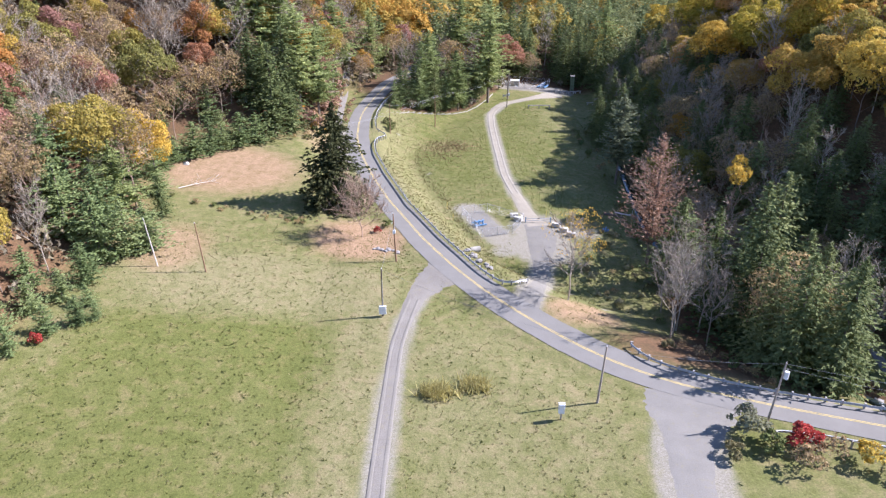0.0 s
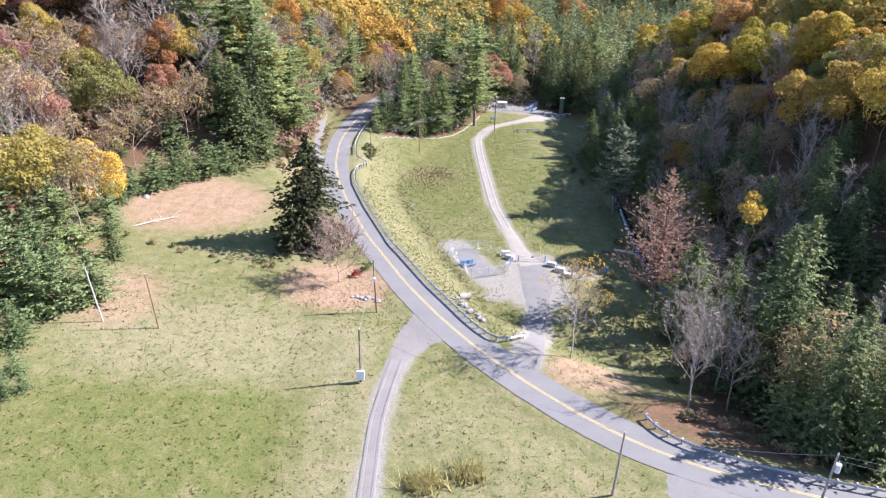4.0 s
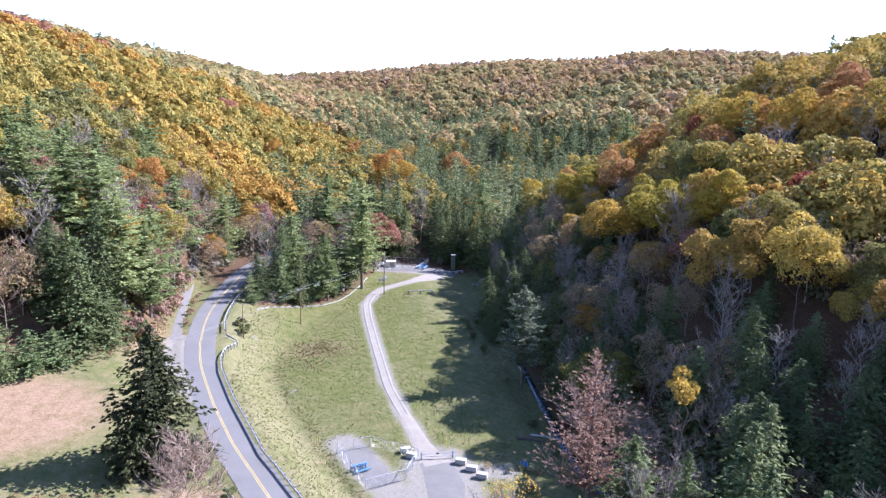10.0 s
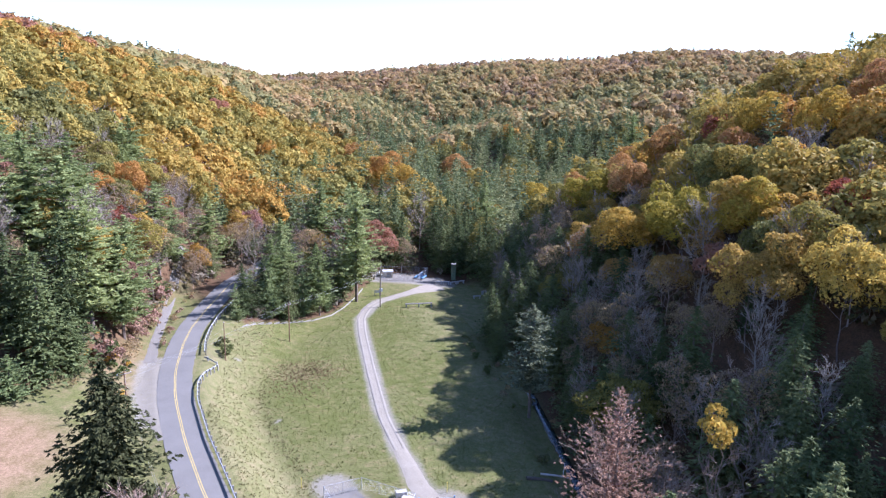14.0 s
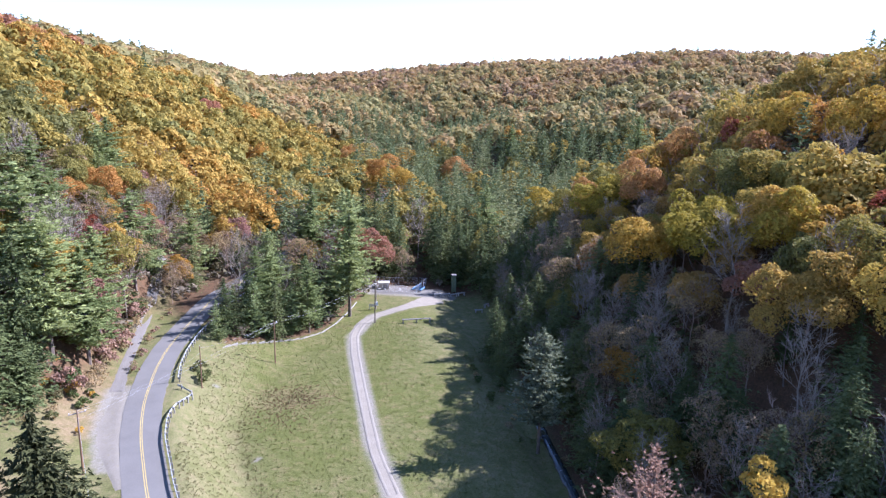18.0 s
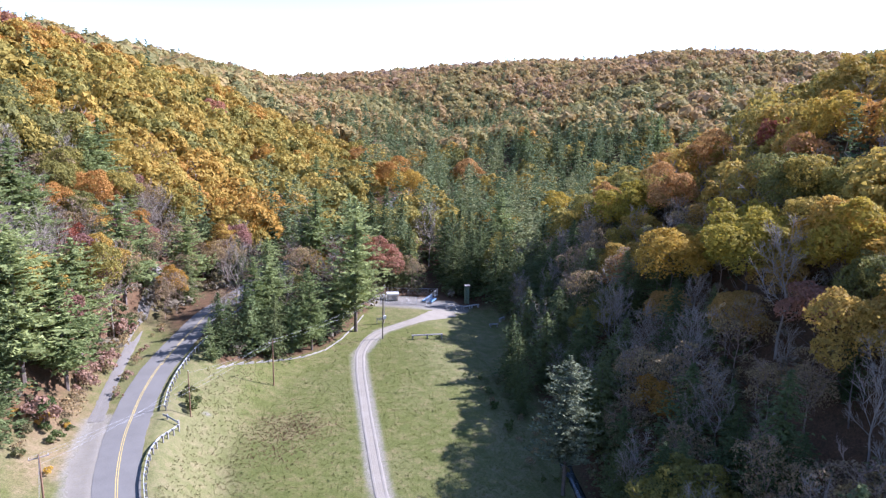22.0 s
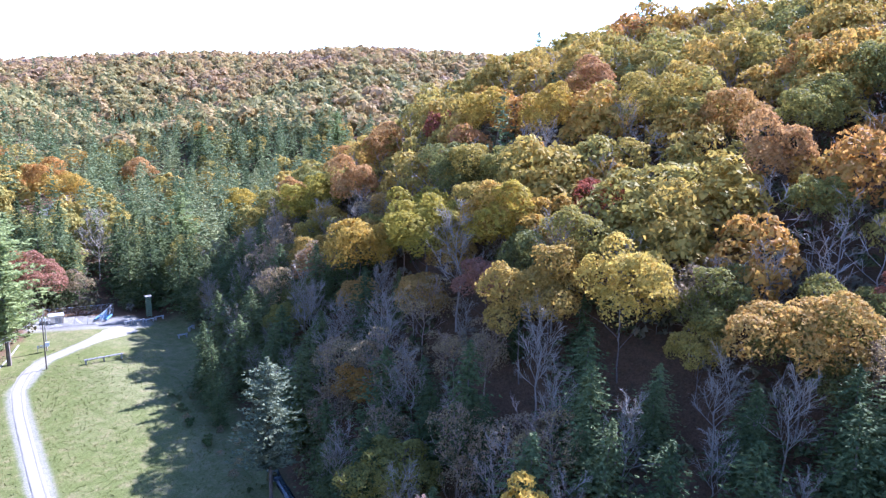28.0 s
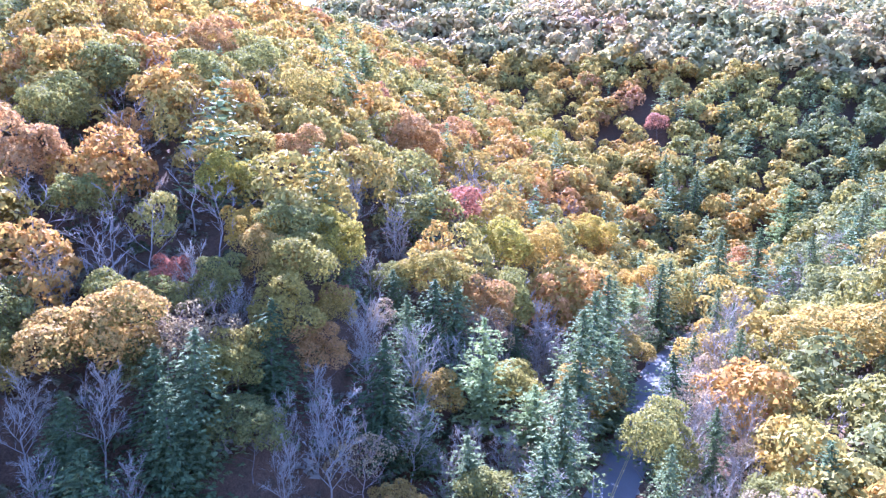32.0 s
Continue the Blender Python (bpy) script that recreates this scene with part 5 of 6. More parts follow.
M_STONE = plain("grey_stone", (0.23, 0.215, 0.20), 0.95, 0, 0.25, 1.2)
M_DEAD = plain("bleached_wood", (0.55, 0.50, 0.44), 0.9, 0, 0.2, 2)
M_DARKW = plain("dark_wet_wood", (0.12, 0.095, 0.075), 0.9, 0, 0.3, 2)
M_YELP = plain("yellow_marker_paint", (0.65, 0.52, 0.12), 0.6, 0, 0.15, 3)
M_GLASS = plain("dark_window_glass", (0.03, 0.035, 0.04), 0.08, 0, 0.1, 1, 0.5)


# ---- guard rails ----
def sweep(name, pts, prof, material, parent):
    """A profile (side, up) swept along points."""
    pts = np.array(pts, float)
    t = np.gradient(pts, axis=0)
    n = np.stack([-t[:, 1], t[:, 0]], 1) / np.hypot(t[:, 0], t[:, 1])[:, None]
    k = len(prof)
    v = [(p[0] + nn[0] * a, p[1] + nn[1] * a, p[2] + b) for p, nn in zip(pts, n) for a, b in prof]
    f = [(i * k + j, i * k + (j + 1) % k, (i + 1) * k + (j + 1) % k, (i + 1) * k + j) for i in range(len(pts) - 1) for j in range(k)]
    ob = new(name, mesh_np(name, np.array(v), np.array(f), material))
    ob.parent = parent
    return ob


W_BEAM = [(0.0, -0.16), (-0.08, -0.12), (-0.08, -0.05), (-0.01, 0.0), (-0.08, 0.05), (-0.08, 0.12), (0.0, 0.16), (0.012, 0.16), (-0.066, 0.115), (-0.066, 0.055), (0.004, 0.0), (-0.066, -0.055), (-0.066, -0.115), (0.012, -0.16)]
pb = bmesh.new()
box(pb, -0.08, -0.1, -0.9, 0.08, 0.1, 0.72)
POST_ME = bpy.data.meshes.new("post")
pb.to_mesh(POST_ME)
pb.free()
POST_ME.materials.append(M_POST)
pb = bmesh.new()
box(pb, -0.09, -0.08, 0.38, 0.10, 0.08, 0.74)
BLOCK_ME = bpy.data.meshes.new("spacer_block")
pb.to_mesh(BLOCK_ME)
pb.free()
BLOCK_ME.materials.append(M_POST)


def guard_rail(line, label, side=1, spacing=1.9, dense=1.0):
    """A steel guard rail: one beam, posts and spacer blocks. side: on which side of the beam the posts stand."""
    line = np.array(line, float)
    seg = np.r_[0, np.cumsum(np.hypot(*np.diff(line, axis=0).T))]
    s = np.arange(0, seg[-1], 0.6)
    px, py = np.interp(s, seg, line[:, 0]), np.interp(s, seg, line[:, 1])
    if len(s) > 9:
        k = np.ones(5) / 5
        px[2:-2], py[2:-2] = np.convolve(px, k, "valid"), np.convolve(py, k, "valid")
    pz = land(px, py) + 0.15
    root = empty("guard_rail", pose(0, 0, 0), label, "guard rail", "roadside guard rails")
    sweep("beam", np.stack([px, py, pz + 0.55], 1), [(a * -side, b) for a, b in W_BEAM], M_STEEL, root)
    for q in np.arange(0.3, seg[-1], spacing):
        i = min(len(s) - 2, int(q / 0.6))
        tx, ty = px[i + 1] - px[i], py[i + 1] - py[i]
        a = math.degrees(math.atan2(ty, tx))
        nx, ny = -ty / 0.6 * side, tx / 0.6 * side
        for me, off in ((POST_ME, 0.32), (BLOCK_ME, 0.12)):
            o = new(me.name, me)
            o.matrix_basis = pose(px[i] + nx * off, py[i] + ny * off, pz[i], 0, 0, a + 90)
            o.parent = root
    return root


MAIN_RAIL = [(13.5, 88.5), (11.4, 86.6), (9.0, 86.6), (6.6, 90.0), (4.6, 93.8), (3.6, 96.0), (-0.2, 103.8), (-4.9, 115.2), (-6.8, 119.4), (-8.1, 123.8), (-12.6, 138.2), (-16.1, 151.6), (-16.9, 157.5), (-16.9, 160.5), (-16.2, 165.0), (-14.9, 169.8)]
guard_rail(MAIN_RAIL, "long galvanised guard rail along the road's embankment", -1)
guard_rail([(-15.2, 170.2), (-17.9, 171.0)], "short pale end of guard rail at the turn-out", -1)
guard_rail([(-17.9, 173.8), (-18.6, 180.7), (-18.5, 188.1), (-17.6, 196.5), (-15.4, 207), (-13.2, 217), (-9, 229)], "galvanised guard rail running into the trees", -1)
guard_rail([(25.0, 69.6), (25.6, 67.6), (27.2, 65.6), (29.2, 64.0), (34.5, 60.9), (40.1, 58.5), (45.7, 56.5), (52, 54.6), (58.5, 52.6), (59.5, 54.2)], "weathered guard rail round the bend by the woods", 1)
guard_rail([(73.4, 85.5), (74.2, 81.5), (75.6, 73.5), (77.0, 62.0), (76.6, 54.0)], "guard rail along the shaded side road", 1)
guard_rail([(34.9, 50.6), (35.9, 51.3), (38.5, 50.9), (41.7, 50.2), (46.0, 48.8), (52, 46.8), (60, 44.4)], "guard rail half hidden by shrubs", -1)


# ---- poles and wires ----
POLES = {}


def utility_pole(key, x, y, h, label, mat=None, arm=0.0, arm_turn=0, can=False, lean=(0, 0), z=None, box_at=None, lamp=False, r=0.15):
    z = at_land(x, y) if z is None else z
    m = pose(x, y, z, lean[0], lean[1], 0)
    root = empty("utility_pole", m, label, "utility pole", "roadside poles")
    part("pole", tube(bmesh.new(), (0, 0, -0.4), (0, 0, h), r, r * 0.62, 10), mat or M_POLE, root)
    if arm:
        a = Matrix.Rotation(radians(arm_turn), 4, "Z")
        part("crossarm", box(bmesh.new(), -arm / 2, 0.09, h - 0.55, arm / 2, 0.20, h - 0.42, 0.01, a), M_POLE_G, root)
        for s in (-0.45, 0.0, 0.45):
            p = a @ Vector((s * arm, 0.145, h - 0.42))
            part("insulator", tube(bmesh.new(), p, p + Vector((0, 0, 0.2)), 0.045, 0.03, 8), M_WHITE, root)
    else:
        part("insulator", tube(bmesh.new(), (0, 0, h), (0, 0, h + 0.2), 0.05, 0.03, 8), M_WHITE, root)
    if can:
        can_ob = part("transformer", tube(bmesh.new(), (0.42, 0, h - 2.0), (0.42, 0, h - 1.1), 0.26, 0.26, 14), M_WHITE, root, "pale grey transformer can")
        part("bushing", tube(bmesh.new(), (0.42, 0.08, h - 1.1), (0.42, 0.08, h - 0.85), 0.05, 0.03, 8), M_CONC, can_ob)
        part("bracket", box(bmesh.new(), 0.1, -0.05, h - 1.7, 0.3, 0.05, h - 1.4), M_STEEL, can_ob)
    if box_at:
        bz, bw, bh = box_at
        bx = part("meter_box", box(bmesh.new(), -bw / 2, -0.45, bz, bw / 2, -0.14, bz + bh, 0.03), M_WHITE, root, "white metal box")
        part("conduit", tube(bmesh.new(), (0.05, -0.2, bz + bh), (0.05, -0.2, h * 0.8), 0.04, 0.04, 6), M_STEEL, bx)
    POLES[key] = m @ Vector((0, 0, h - 0.1))
    return root


utility_pole("A", -8.0, 95.0, 9.0, "brown wooden utility pole with a small white box", box_at=(5.6, 0.45, 0.6), z=-0.05, lean=(0, -2.0))
utility_pole("B", -8.9, 76.8, 7.6, "dark wooden service pole beside the gravel lane", M_DARKW, box_at=(0.5, 1.0, 1.3))
utility_pole("M", 18.0, 57.2, 8.0, "grey wooden service pole in the grass", M_POLE_G, lean=(0, 2))
utility_pole("R", 36.4, 53.0, 8.2, "grey wooden utility pole with a transformer can", M_POLE_G, can=True, lean=(-2, 4))
utility_pole("L", -25.0, 143.3, 9.4, "brown wooden utility pole with a crossarm by the road", arm=2.2, arm_turn=30)
utility_pole("1", -14.0, 174.7, 8.0, "slim brown pole beside the guard rail", r=0.12)
utility_pole("2", -1.9, 195.0, 9.4, "brown wooden utility pole at the field's edge", arm=1.6, arm_turn=40)
utility_pole("F", 22.0, 220.9, 11.0, "dark wooden utility pole beside the gravel track", M_DARKW)
utility_pole("G", 23.4, 232.4, 10.0, "grey wooden pole with a service rack by the yard", M_POLE_G, box_at=(1.2, 1.0, 0.9))
utility_pole("W", -44.5, 87.0, 8.2, "pale leaning wooden pole in the meadow", M_DEAD, lean=(3, -4), r=0.11)
utility_pole("V", -37.0, 86.6, 8.4, "slim brown pole standing in the meadow", lean=(2, -3), r=0.11)


def wire(a, b, sag, label="slack overhead cable between wooden poles", r=0.012, shift=(0, 0, 0)):
    a, b = Vector(a) + Vector(shift), Vector(b) + Vector(shift)
    n = 14
    pts = [a.lerp(b, i / n) - Vector((0, 0, 4 * sag * (i / n) * (1 - i / n))) for i in range(n + 1)]
    v, f = limb_mesh([(np.array(p), np.array(q), r, r) for p, q in zip(pts[:-1], pts[1:])], 4)
    return tagged(new("overhead_cable", mesh_np("overhead_cable", v, f, M_WIRE)), label, "cable", "overhead cables")


for dx in (-0.9, 0.9):
    wire(POLES["L"], POLES["2"], 1.2, shift=(dx, dx * 0.4, -0.1))
    wire(POLES["2"], POLES["F"], 0.9, shift=(dx * 0.7, dx * -0.5, -0.1))
wire(POLES["L"], POLES["1"], 0.8, shift=(0, 0, -1.2))
wire(POLES["1"], POLES["2"], 0.6, shift=(0, 0, -0.2))
wire(POLES["A"], POLES["L"], 1.4)
wire(POLES["A"], POLES["L"], 1.6, shift=(0, 0, -1.0))
wire(POLES["B"], POLES["M"], 0.8)
wire(POLES["A"], POLES["B"], 0.5)
wire(POLES["M"], POLES["R"], 0.6)
wire(POLES["F"], POLES["G"], 0.3)
wire(POLES["R"], (84, 42, 9.0), 1.2)
wire(POLES["R"], (84, 42, 8.0), 1.4, shift=(0, 0, -0.6))
utility_pole("E", 84.0, 43.0, 9.5, "wooden utility pole beside the shaded road", M_POLE_G, r=0.13, z=at_land(84, 47.2))
utility_pole("H", 118.0, 33.5, 9.5, "wooden utility pole among roadside trees", M_POLE_G, r=0.13)


# ---- small built things ----
def chain_fence(corners, height, label, gate=None):
    """Wire fence: posts, top rails and a woven panel for each side."""
    root = empty("wire_fence", pose(0, 0, 0), label, "fence", "wire fences")
    for (ax, ay), (bx, by) in zip(corners[:-1], corners[1:]):
        ln = math.hypot(bx - ax, by - ay)
        n = max(1, round(ln / 2.8))
        for i in range(n):
            x, y = ax + (bx - ax) * i / n, ay + (by - ay) * i / n
            z = at_land(x, y)
            part("post", tube(bmesh.new(), (x, y, z - 0.2), (x, y, z + height + 0.08), 0.04, 0.04, 7), M_STEEL, root)
        za, zb = at_land(ax, ay), at_land(bx, by)
        part("top_rail", tube(bmesh.new(), (ax, ay, za + height), (bx, by, zb + height), 0.028, 0.028, 6), M_STEEL, root)
        segs, st = [], 0.22
        for k in range(int((ln + height) / st)):
            for sgn in (1, -1):
                s0, s1 = k * st - height, k * st
                t0, t1 = max(0, s0), min(ln, s1)
                if t1 <= t0:
                    continue
                h0, h1 = (t0 - s0), (t1 - s0)
                if sgn < 0:
                    h0, h1 = height - h0, height - h1
                P = lambda t, h: np.array([ax + (bx - ax) * t / ln, ay + (by - ay) * t / ln, za + (zb - za) * t / ln + h])
                segs.append((P(t0, h0), P(t1, h1), 0.006, 0.006))
        v = ribbon_twigs(segs, 4, 1.0)
        ob = new("woven_panel", mesh_np("woven_panel", v, quads(len(v)), M_STEEL))
        ob.parent = root
    x, y = corners[-1]
    part("post", tube(bmesh.new(), (x, y, at_land(x, y) - 0.2), (x, y, at_land(x, y) + height + 0.08), 0.04, 0.04, 7), M_STEEL, root)
    return root


chain_fence([(4.2, 129.8), (9.8, 131.4), (17.1, 126.1), (14.3, 120.2), (7.9, 118.1), (4.2, 129.8)], 1.9, "galvanised wire fence round a gravel pad")
chain_fence([(22.7, 248.2), (23.7, 253.5), (41.4, 256.6), (36.6, 246.8), (22.7, 248.2)], 2.2, "galvanised wire fence round the pump yard")


def concrete_block(x, y, turn):
    z = at_land(x, y) + 0.06
    ob = part("concrete_block", box(bmesh.new(), -0.85, -0.45, 0, 0.85, 0.45, 0.78, 0.05), M_CONC)
    ob.matrix_world = pose(x, y, z, 0, 0, turn)
    return tagged(ob, "pale concrete barrier block beside the gravel drive", "concrete block", "barrier blocks")


for bx, by, bt_ in ((15.4, 128.7, 5), (16.1, 126.9, -28), (23.7, 123.7, -25), (24.9, 121.3, -25), (26.0, 118.9, -28)):
    concrete_block(bx, by, bt_)

gate = empty("pipe_gate", pose(17.6, 126.0, at_land(17.6, 126)), "closed steel pipe gate across the gravel drive", "gate")
for gxp in (0.0, 5.2):
    part("gate_post", tube(bmesh.new(), (gxp, -0.06 * gxp, -0.3), (gxp, -0.06 * gxp, 1.25), 0.09, 0.09, 10), M_BLUE, gate, "blue-grey gate post")
for gz in (0.45, 0.95):
    part("gate_bar", tube(bmesh.new(), (0, 0, gz), (5.2, -0.31, gz), 0.045, 0.045, 8), M_STEEL, gate)
part("gate_brace", tube(bmesh.new(), (0, 0, 0.95), (2.6, -0.15, 0.45), 0.03, 0.03, 6), M_STEEL, gate)
part("lock_box", box(bmesh.new(), 2.5, -0.25, 0.85, 2.9, -0.05, 1.1, 0.02), M_DARKW, gate)


def manifold(x, y, turn, s, label):
    """Blue valve pipes: legs, headers and hand wheels."""
    root = empty("valve_manifold", pose(x, y, at_land(x, y) + 0.06, 0, 0, turn), label, "pipework")
    for k in range(3):
        u = (k - 1) * 0.9 * s
        part("riser", tube(bmesh.new(), (u, 0, 0), (u, 0, 1.0 * s), 0.11 * s, 0.11 * s, 10), M_BLUE, root)
        wh = part("hand_wheel", tube(bmesh.new(), (u, 0, 1.0 * s), (u, 0, 1.06 * s), 0.26 * s, 0.26 * s, 14), M_BLUE, root)
        part("spindle", tube(bmesh.new(), (u, 0, 1.06 * s), (u, 0, 1.2 * s), 0.03, 0.03, 6), M_STEEL, wh)
        part("branch_pipe", tube(bmesh.new(), (u, -0.9 * s, 0.35 * s), (u, 0.9 * s, 0.35 * s), 0.12 * s, 0.12 * s, 10), M_BLUE, root)
    for v_ in (-0.9, 0.9):
        part("header_pipe", tube(bmesh.new(), (-1.3 * s, v_ * s, 0.35 * s), (1.3 * s, v_ * s, 0.35 * s), 0.15 * s, 0.15 * s, 12), M_BLUE, root)
    return root


manifold(7.6, 124.1, 20, 1.0, "blue valve pipework on the fenced gravel pad")
manifold(33.6, 121.4, 70, 0.6, "small blue valve pipework in the rough grass")
manifold(38.0, 250.5, 60, 1.5, "blue pipework behind the yard's wire fence")

mb = empty("meter_cabinet", pose(13.1, 54.0, at_land(13.1, 54.0)), "white meter cabinet on a post in the grass", "meter box")
part("post", box(bmesh.new(), -0.08, -0.08, -0.3, 0.08, 0.08, 1.3), M_POLE_G, mb)
cb = part("cabinet", box(bmesh.new(), -0.35, -0.25, 1.0, 0.35, 0.25, 2.3, 0.04), M_WHITE, mb)
part("door", box(bmesh.new(), -0.3, -0.275, 1.06, 0.3, -0.252, 2.22, 0.008), M_WHITE, cb)
part("latch", box(bmesh.new(), 0.2, -0.30, 1.6, 0.25, -0.277, 1.72), M_STEEL, cb)

# pump shed
shed = empty("pump_shed", pose(27.6, 251.0, at_land(27.6, 251) + 0.08, 0, 0, -4) @ Matrix.Scale(0.66, 4), "small tan pump shed with a pale flat roof", "shed")
part("wall", box(bmesh.new(), -2.3, -1.6, 0, 2.3, 1.6, 2.7, 0.03), M_TAN, shed)
rf = part("roof", box(bmesh.new(), -2.6, -1.9, 2.72, 2.6, 1.9, 2.92, 0.03), M_ROOF, shed)
part("fascia", box(bmesh.new(), -2.62, -1.93, 2.70, 2.62, -1.905, 2.9), M_WHITE, rf)
for k in (-0.5, 0.5):
    dr_ = part("door", box(bmesh.new(), k * 1.1 + 0.6 - 0.52, -1.65, 0.05, k * 1.1 + 0.6 + 0.52, -1.603, 2.15, 0.01), M_POST, shed, "grey double door")
    part("handle", box(bmesh.new(), 0.6 + k * 0.2 - 0.03, -1.70, 1.0, 0.6 + k * 0.2 + 0.03, -1.652, 1.2), M_STEEL, dr_)
for k in range(12):
    part("batten", box(bmesh.new(), -2.2 + k * 0.4, -1.63, 0, -2.14 + k * 0.4, -1.602, 2.68), M_TAN, shed) if abs(-2.2 + k * 0.4 - 0.6) > 1.15 else None
tank = empty("fuel_tank", pose(24.6, 250.5, at_land(24.6, 250.5) + 0.08), "small grey tank on legs beside the shed", "tank")
part("tank_body", tube(bmesh.new(), (-0.8, 0, 1.0), (0.8, 0, 1.0), 0.45, 0.45, 16), M_WHITE, tank)
for lx in (-0.6, 0.6):
    for ly in (-0.3, 0.3):
        part("leg", box(bmesh.new(), lx - 0.04, ly - 0.04, -0.1, lx + 0.04, ly + 0.04, 0.8), M_STEEL, tank)

# stone-and-timber pillar, picnic rails and benches by the far yard
tw = empty("timber_tower", pose(49.2, 252.0, at_land(49.2, 252)), "slim green-brown timber tower at the wood's edge", "tower")
for i in range(2):
    for j in range(2):
        part("corner_post", box(bmesh.new(), i * 1.0 - 0.6, j * 1.0 - 0.6, -0.3, i * 1.0 - 0.4, j * 1.0 - 0.4, 5.4), M_GREENP, tw)
for k in range(10):
    part("plank", box(bmesh.new(), -0.62, -0.66, 0.3 + k * 0.5, 0.62, -0.61, 0.72 + k * 0.5, 0.01), M_GREENP, tw)
    part("plank", box(bmesh.new(), -0.66, -0.6, 0.3 + k * 0.5, -0.61, 0.6, 0.72 + k * 0.5, 0.01), M_GREENP, tw)
part("cap", box(bmesh.new(), -0.8, -0.8, 5.4, 0.8, 0.8, 5.6, 0.04), M_STONE, tw)


def rail_table(name, x, y, turn, ln, label, mat, h=0.9):
    root = empty(name, pose(x, y, at_land(x, y), 0, 0, turn), label, "rail")
    for k in range(max(2, int(ln / 3.4) + 1)):
        u = -ln / 2 + ln * k / max(1, int(ln / 3.4) if ln / 3.4 >= 1 else 1)
        part("support", box(bmesh.new(), u - 0.12, -0.3, -0.2, u + 0.12, 0.3, h, 0.02), mat, root)
    for v_ in (-0.22, 0.22):
        part("beam", box(bmesh.new(), -ln / 2 - 0.3, v_ - 0.09, h, ln / 2 + 0.3, v_ + 0.09, h + 0.16, 0.02), mat, root)
    return root


rail_table("timber_rail", 32.6, 219.7, 1, 7.0, "long low timber rail on the mown grass", M_POST)
for k in range(4):
    rail_table("picnic_table", 43.0 + k * 2.6, 245.4 + k * 0.9, 12, 1.9, "pale picnic table near the wood's edge", M_CONC, 0.75)
for k in range(3):
    rail_table("picnic_table", 52.0 + k * 3.0, 231.0 + (k % 2) * 3, 40 * k, 1.8, "grey picnic table in the shade of the trees", M_POST, 0.75)

# service rack under the yard pole
rk = empty("service_rack", pose(22.3, 232.2, at_land(22.3, 232.2)), "grey service boxes on a low rack", "electrical box")
for k in (-0.7, 0.7):
    part("leg", box(bmesh.new(), k - 0.06, -0.06, -0.2, k + 0.06, 0.06, 1.6), M_STEEL, rk)
for k in range(3):
    part("service_box", box(bmesh.new(), -0.8 + k * 0.55, -0.2, 0.9, -0.35 + k * 0.55, -0.07, 1.6, 0.02), M_STEEL, rk)

# low concrete wall along the north edge of the field
wall_pts = WALL
sg = np.r_[0, np.cumsum(np.hypot(*np.diff(wall_pts, axis=0).T))]
s_ = np.arange(0, sg[-1], 2.4)
wall_root = empty("retaining_wall", pose(0, 0, 0), "low pale concrete wall below the pines", "wall", kind="structure")
for q in s_[:-1]:
    x, y = np.interp(q + 1.2, sg, wall_pts[:, 0]), np.interp(q + 1.2, sg, wall_pts[:, 1])
    x2, y2 = np.interp(q + 2.2, sg, wall_pts[:, 0]), np.interp(q + 2.2, sg, wall_pts[:, 1])
    o = part("wall_panel", box(bmesh.new(), -1.19, -0.12, -0.5, 1.19, 0.12, 0.22, 0.03), M_OLDC, wall_root)
    o.matrix_basis = pose(x, y, at_land(x, y), 0, 0, math.degrees(math.atan2(y2 - y, x2 - x)))

# house beyond the woods
hz = at_land(242, -31)
house = empty("house", pose(242, -31, hz, 0, 0, -25), "single-storey house with a pale metal roof among trees", "house")
part("wall", box(bmesh.new(), -6, -4, -0.5, 6, 4, 3.0, 0.02), M_TAN, house)
bm = bmesh.new()
vs = [bm.verts.new(p) for p in ((-6.6, -4.7, 2.9), (6.6, -4.7, 2.9), (6.6, 0, 5.0), (-6.6, 0, 5.0), (6.6, 4.7, 2.9), (-6.6, 4.7, 2.9),
                                (-6.6, -4.7, 3.05), (6.6, -4.7, 3.05), (6.6, 0, 5.15), (-6.6, 0, 5.15), (6.6, 4.7, 3.05), (-6.6, 4.7, 3.05))]
for f in ((0, 1, 2, 3), (3, 2, 4, 5), (6, 9, 8, 7), (9, 11, 10, 8), (0, 6, 7, 1), (5, 4, 10, 11), (0, 3, 9, 6), (3, 5, 11, 9), (1, 7, 8, 2), (2, 8, 10, 4)):
    bm.faces.new([vs[i] for i in f])
hr = part("roof", bm, M_ROOF, house, "pale metal roof")
part("chimney", box(bmesh.new(), 2, -0.5, 4.5, 2.8, 0.3, 6.2, 0.02), M_STONE, hr)
for k in (-4.2, -1.4, 1.8, 4.4):
    wd = part("window", box(bmesh.new(), k - 0.6, -4.06, 1.0, k + 0.6, -4.003, 2.2, 0.01), M_WHITE, house)
    part("pane", box(bmesh.new(), k - 0.5, -4.075, 1.1, k + 0.5, -4.063, 2.1), M_GLASS, wd)
    wd = part("window", box(bmesh.new(), k - 0.6, 4.003, 1.0, k + 0.6, 4.06, 2.2, 0.01), M_WHITE, house)
    part("pane", box(bmesh.new(), k - 0.5, 4.063, 1.1, k + 0.5, 4.075, 2.1), M_GLASS, wd)
part("door", box(bmesh.new(), -6.06, -0.5, 0.0, -6.003, 0.5, 2.1, 0.01), M_GREENP, house)

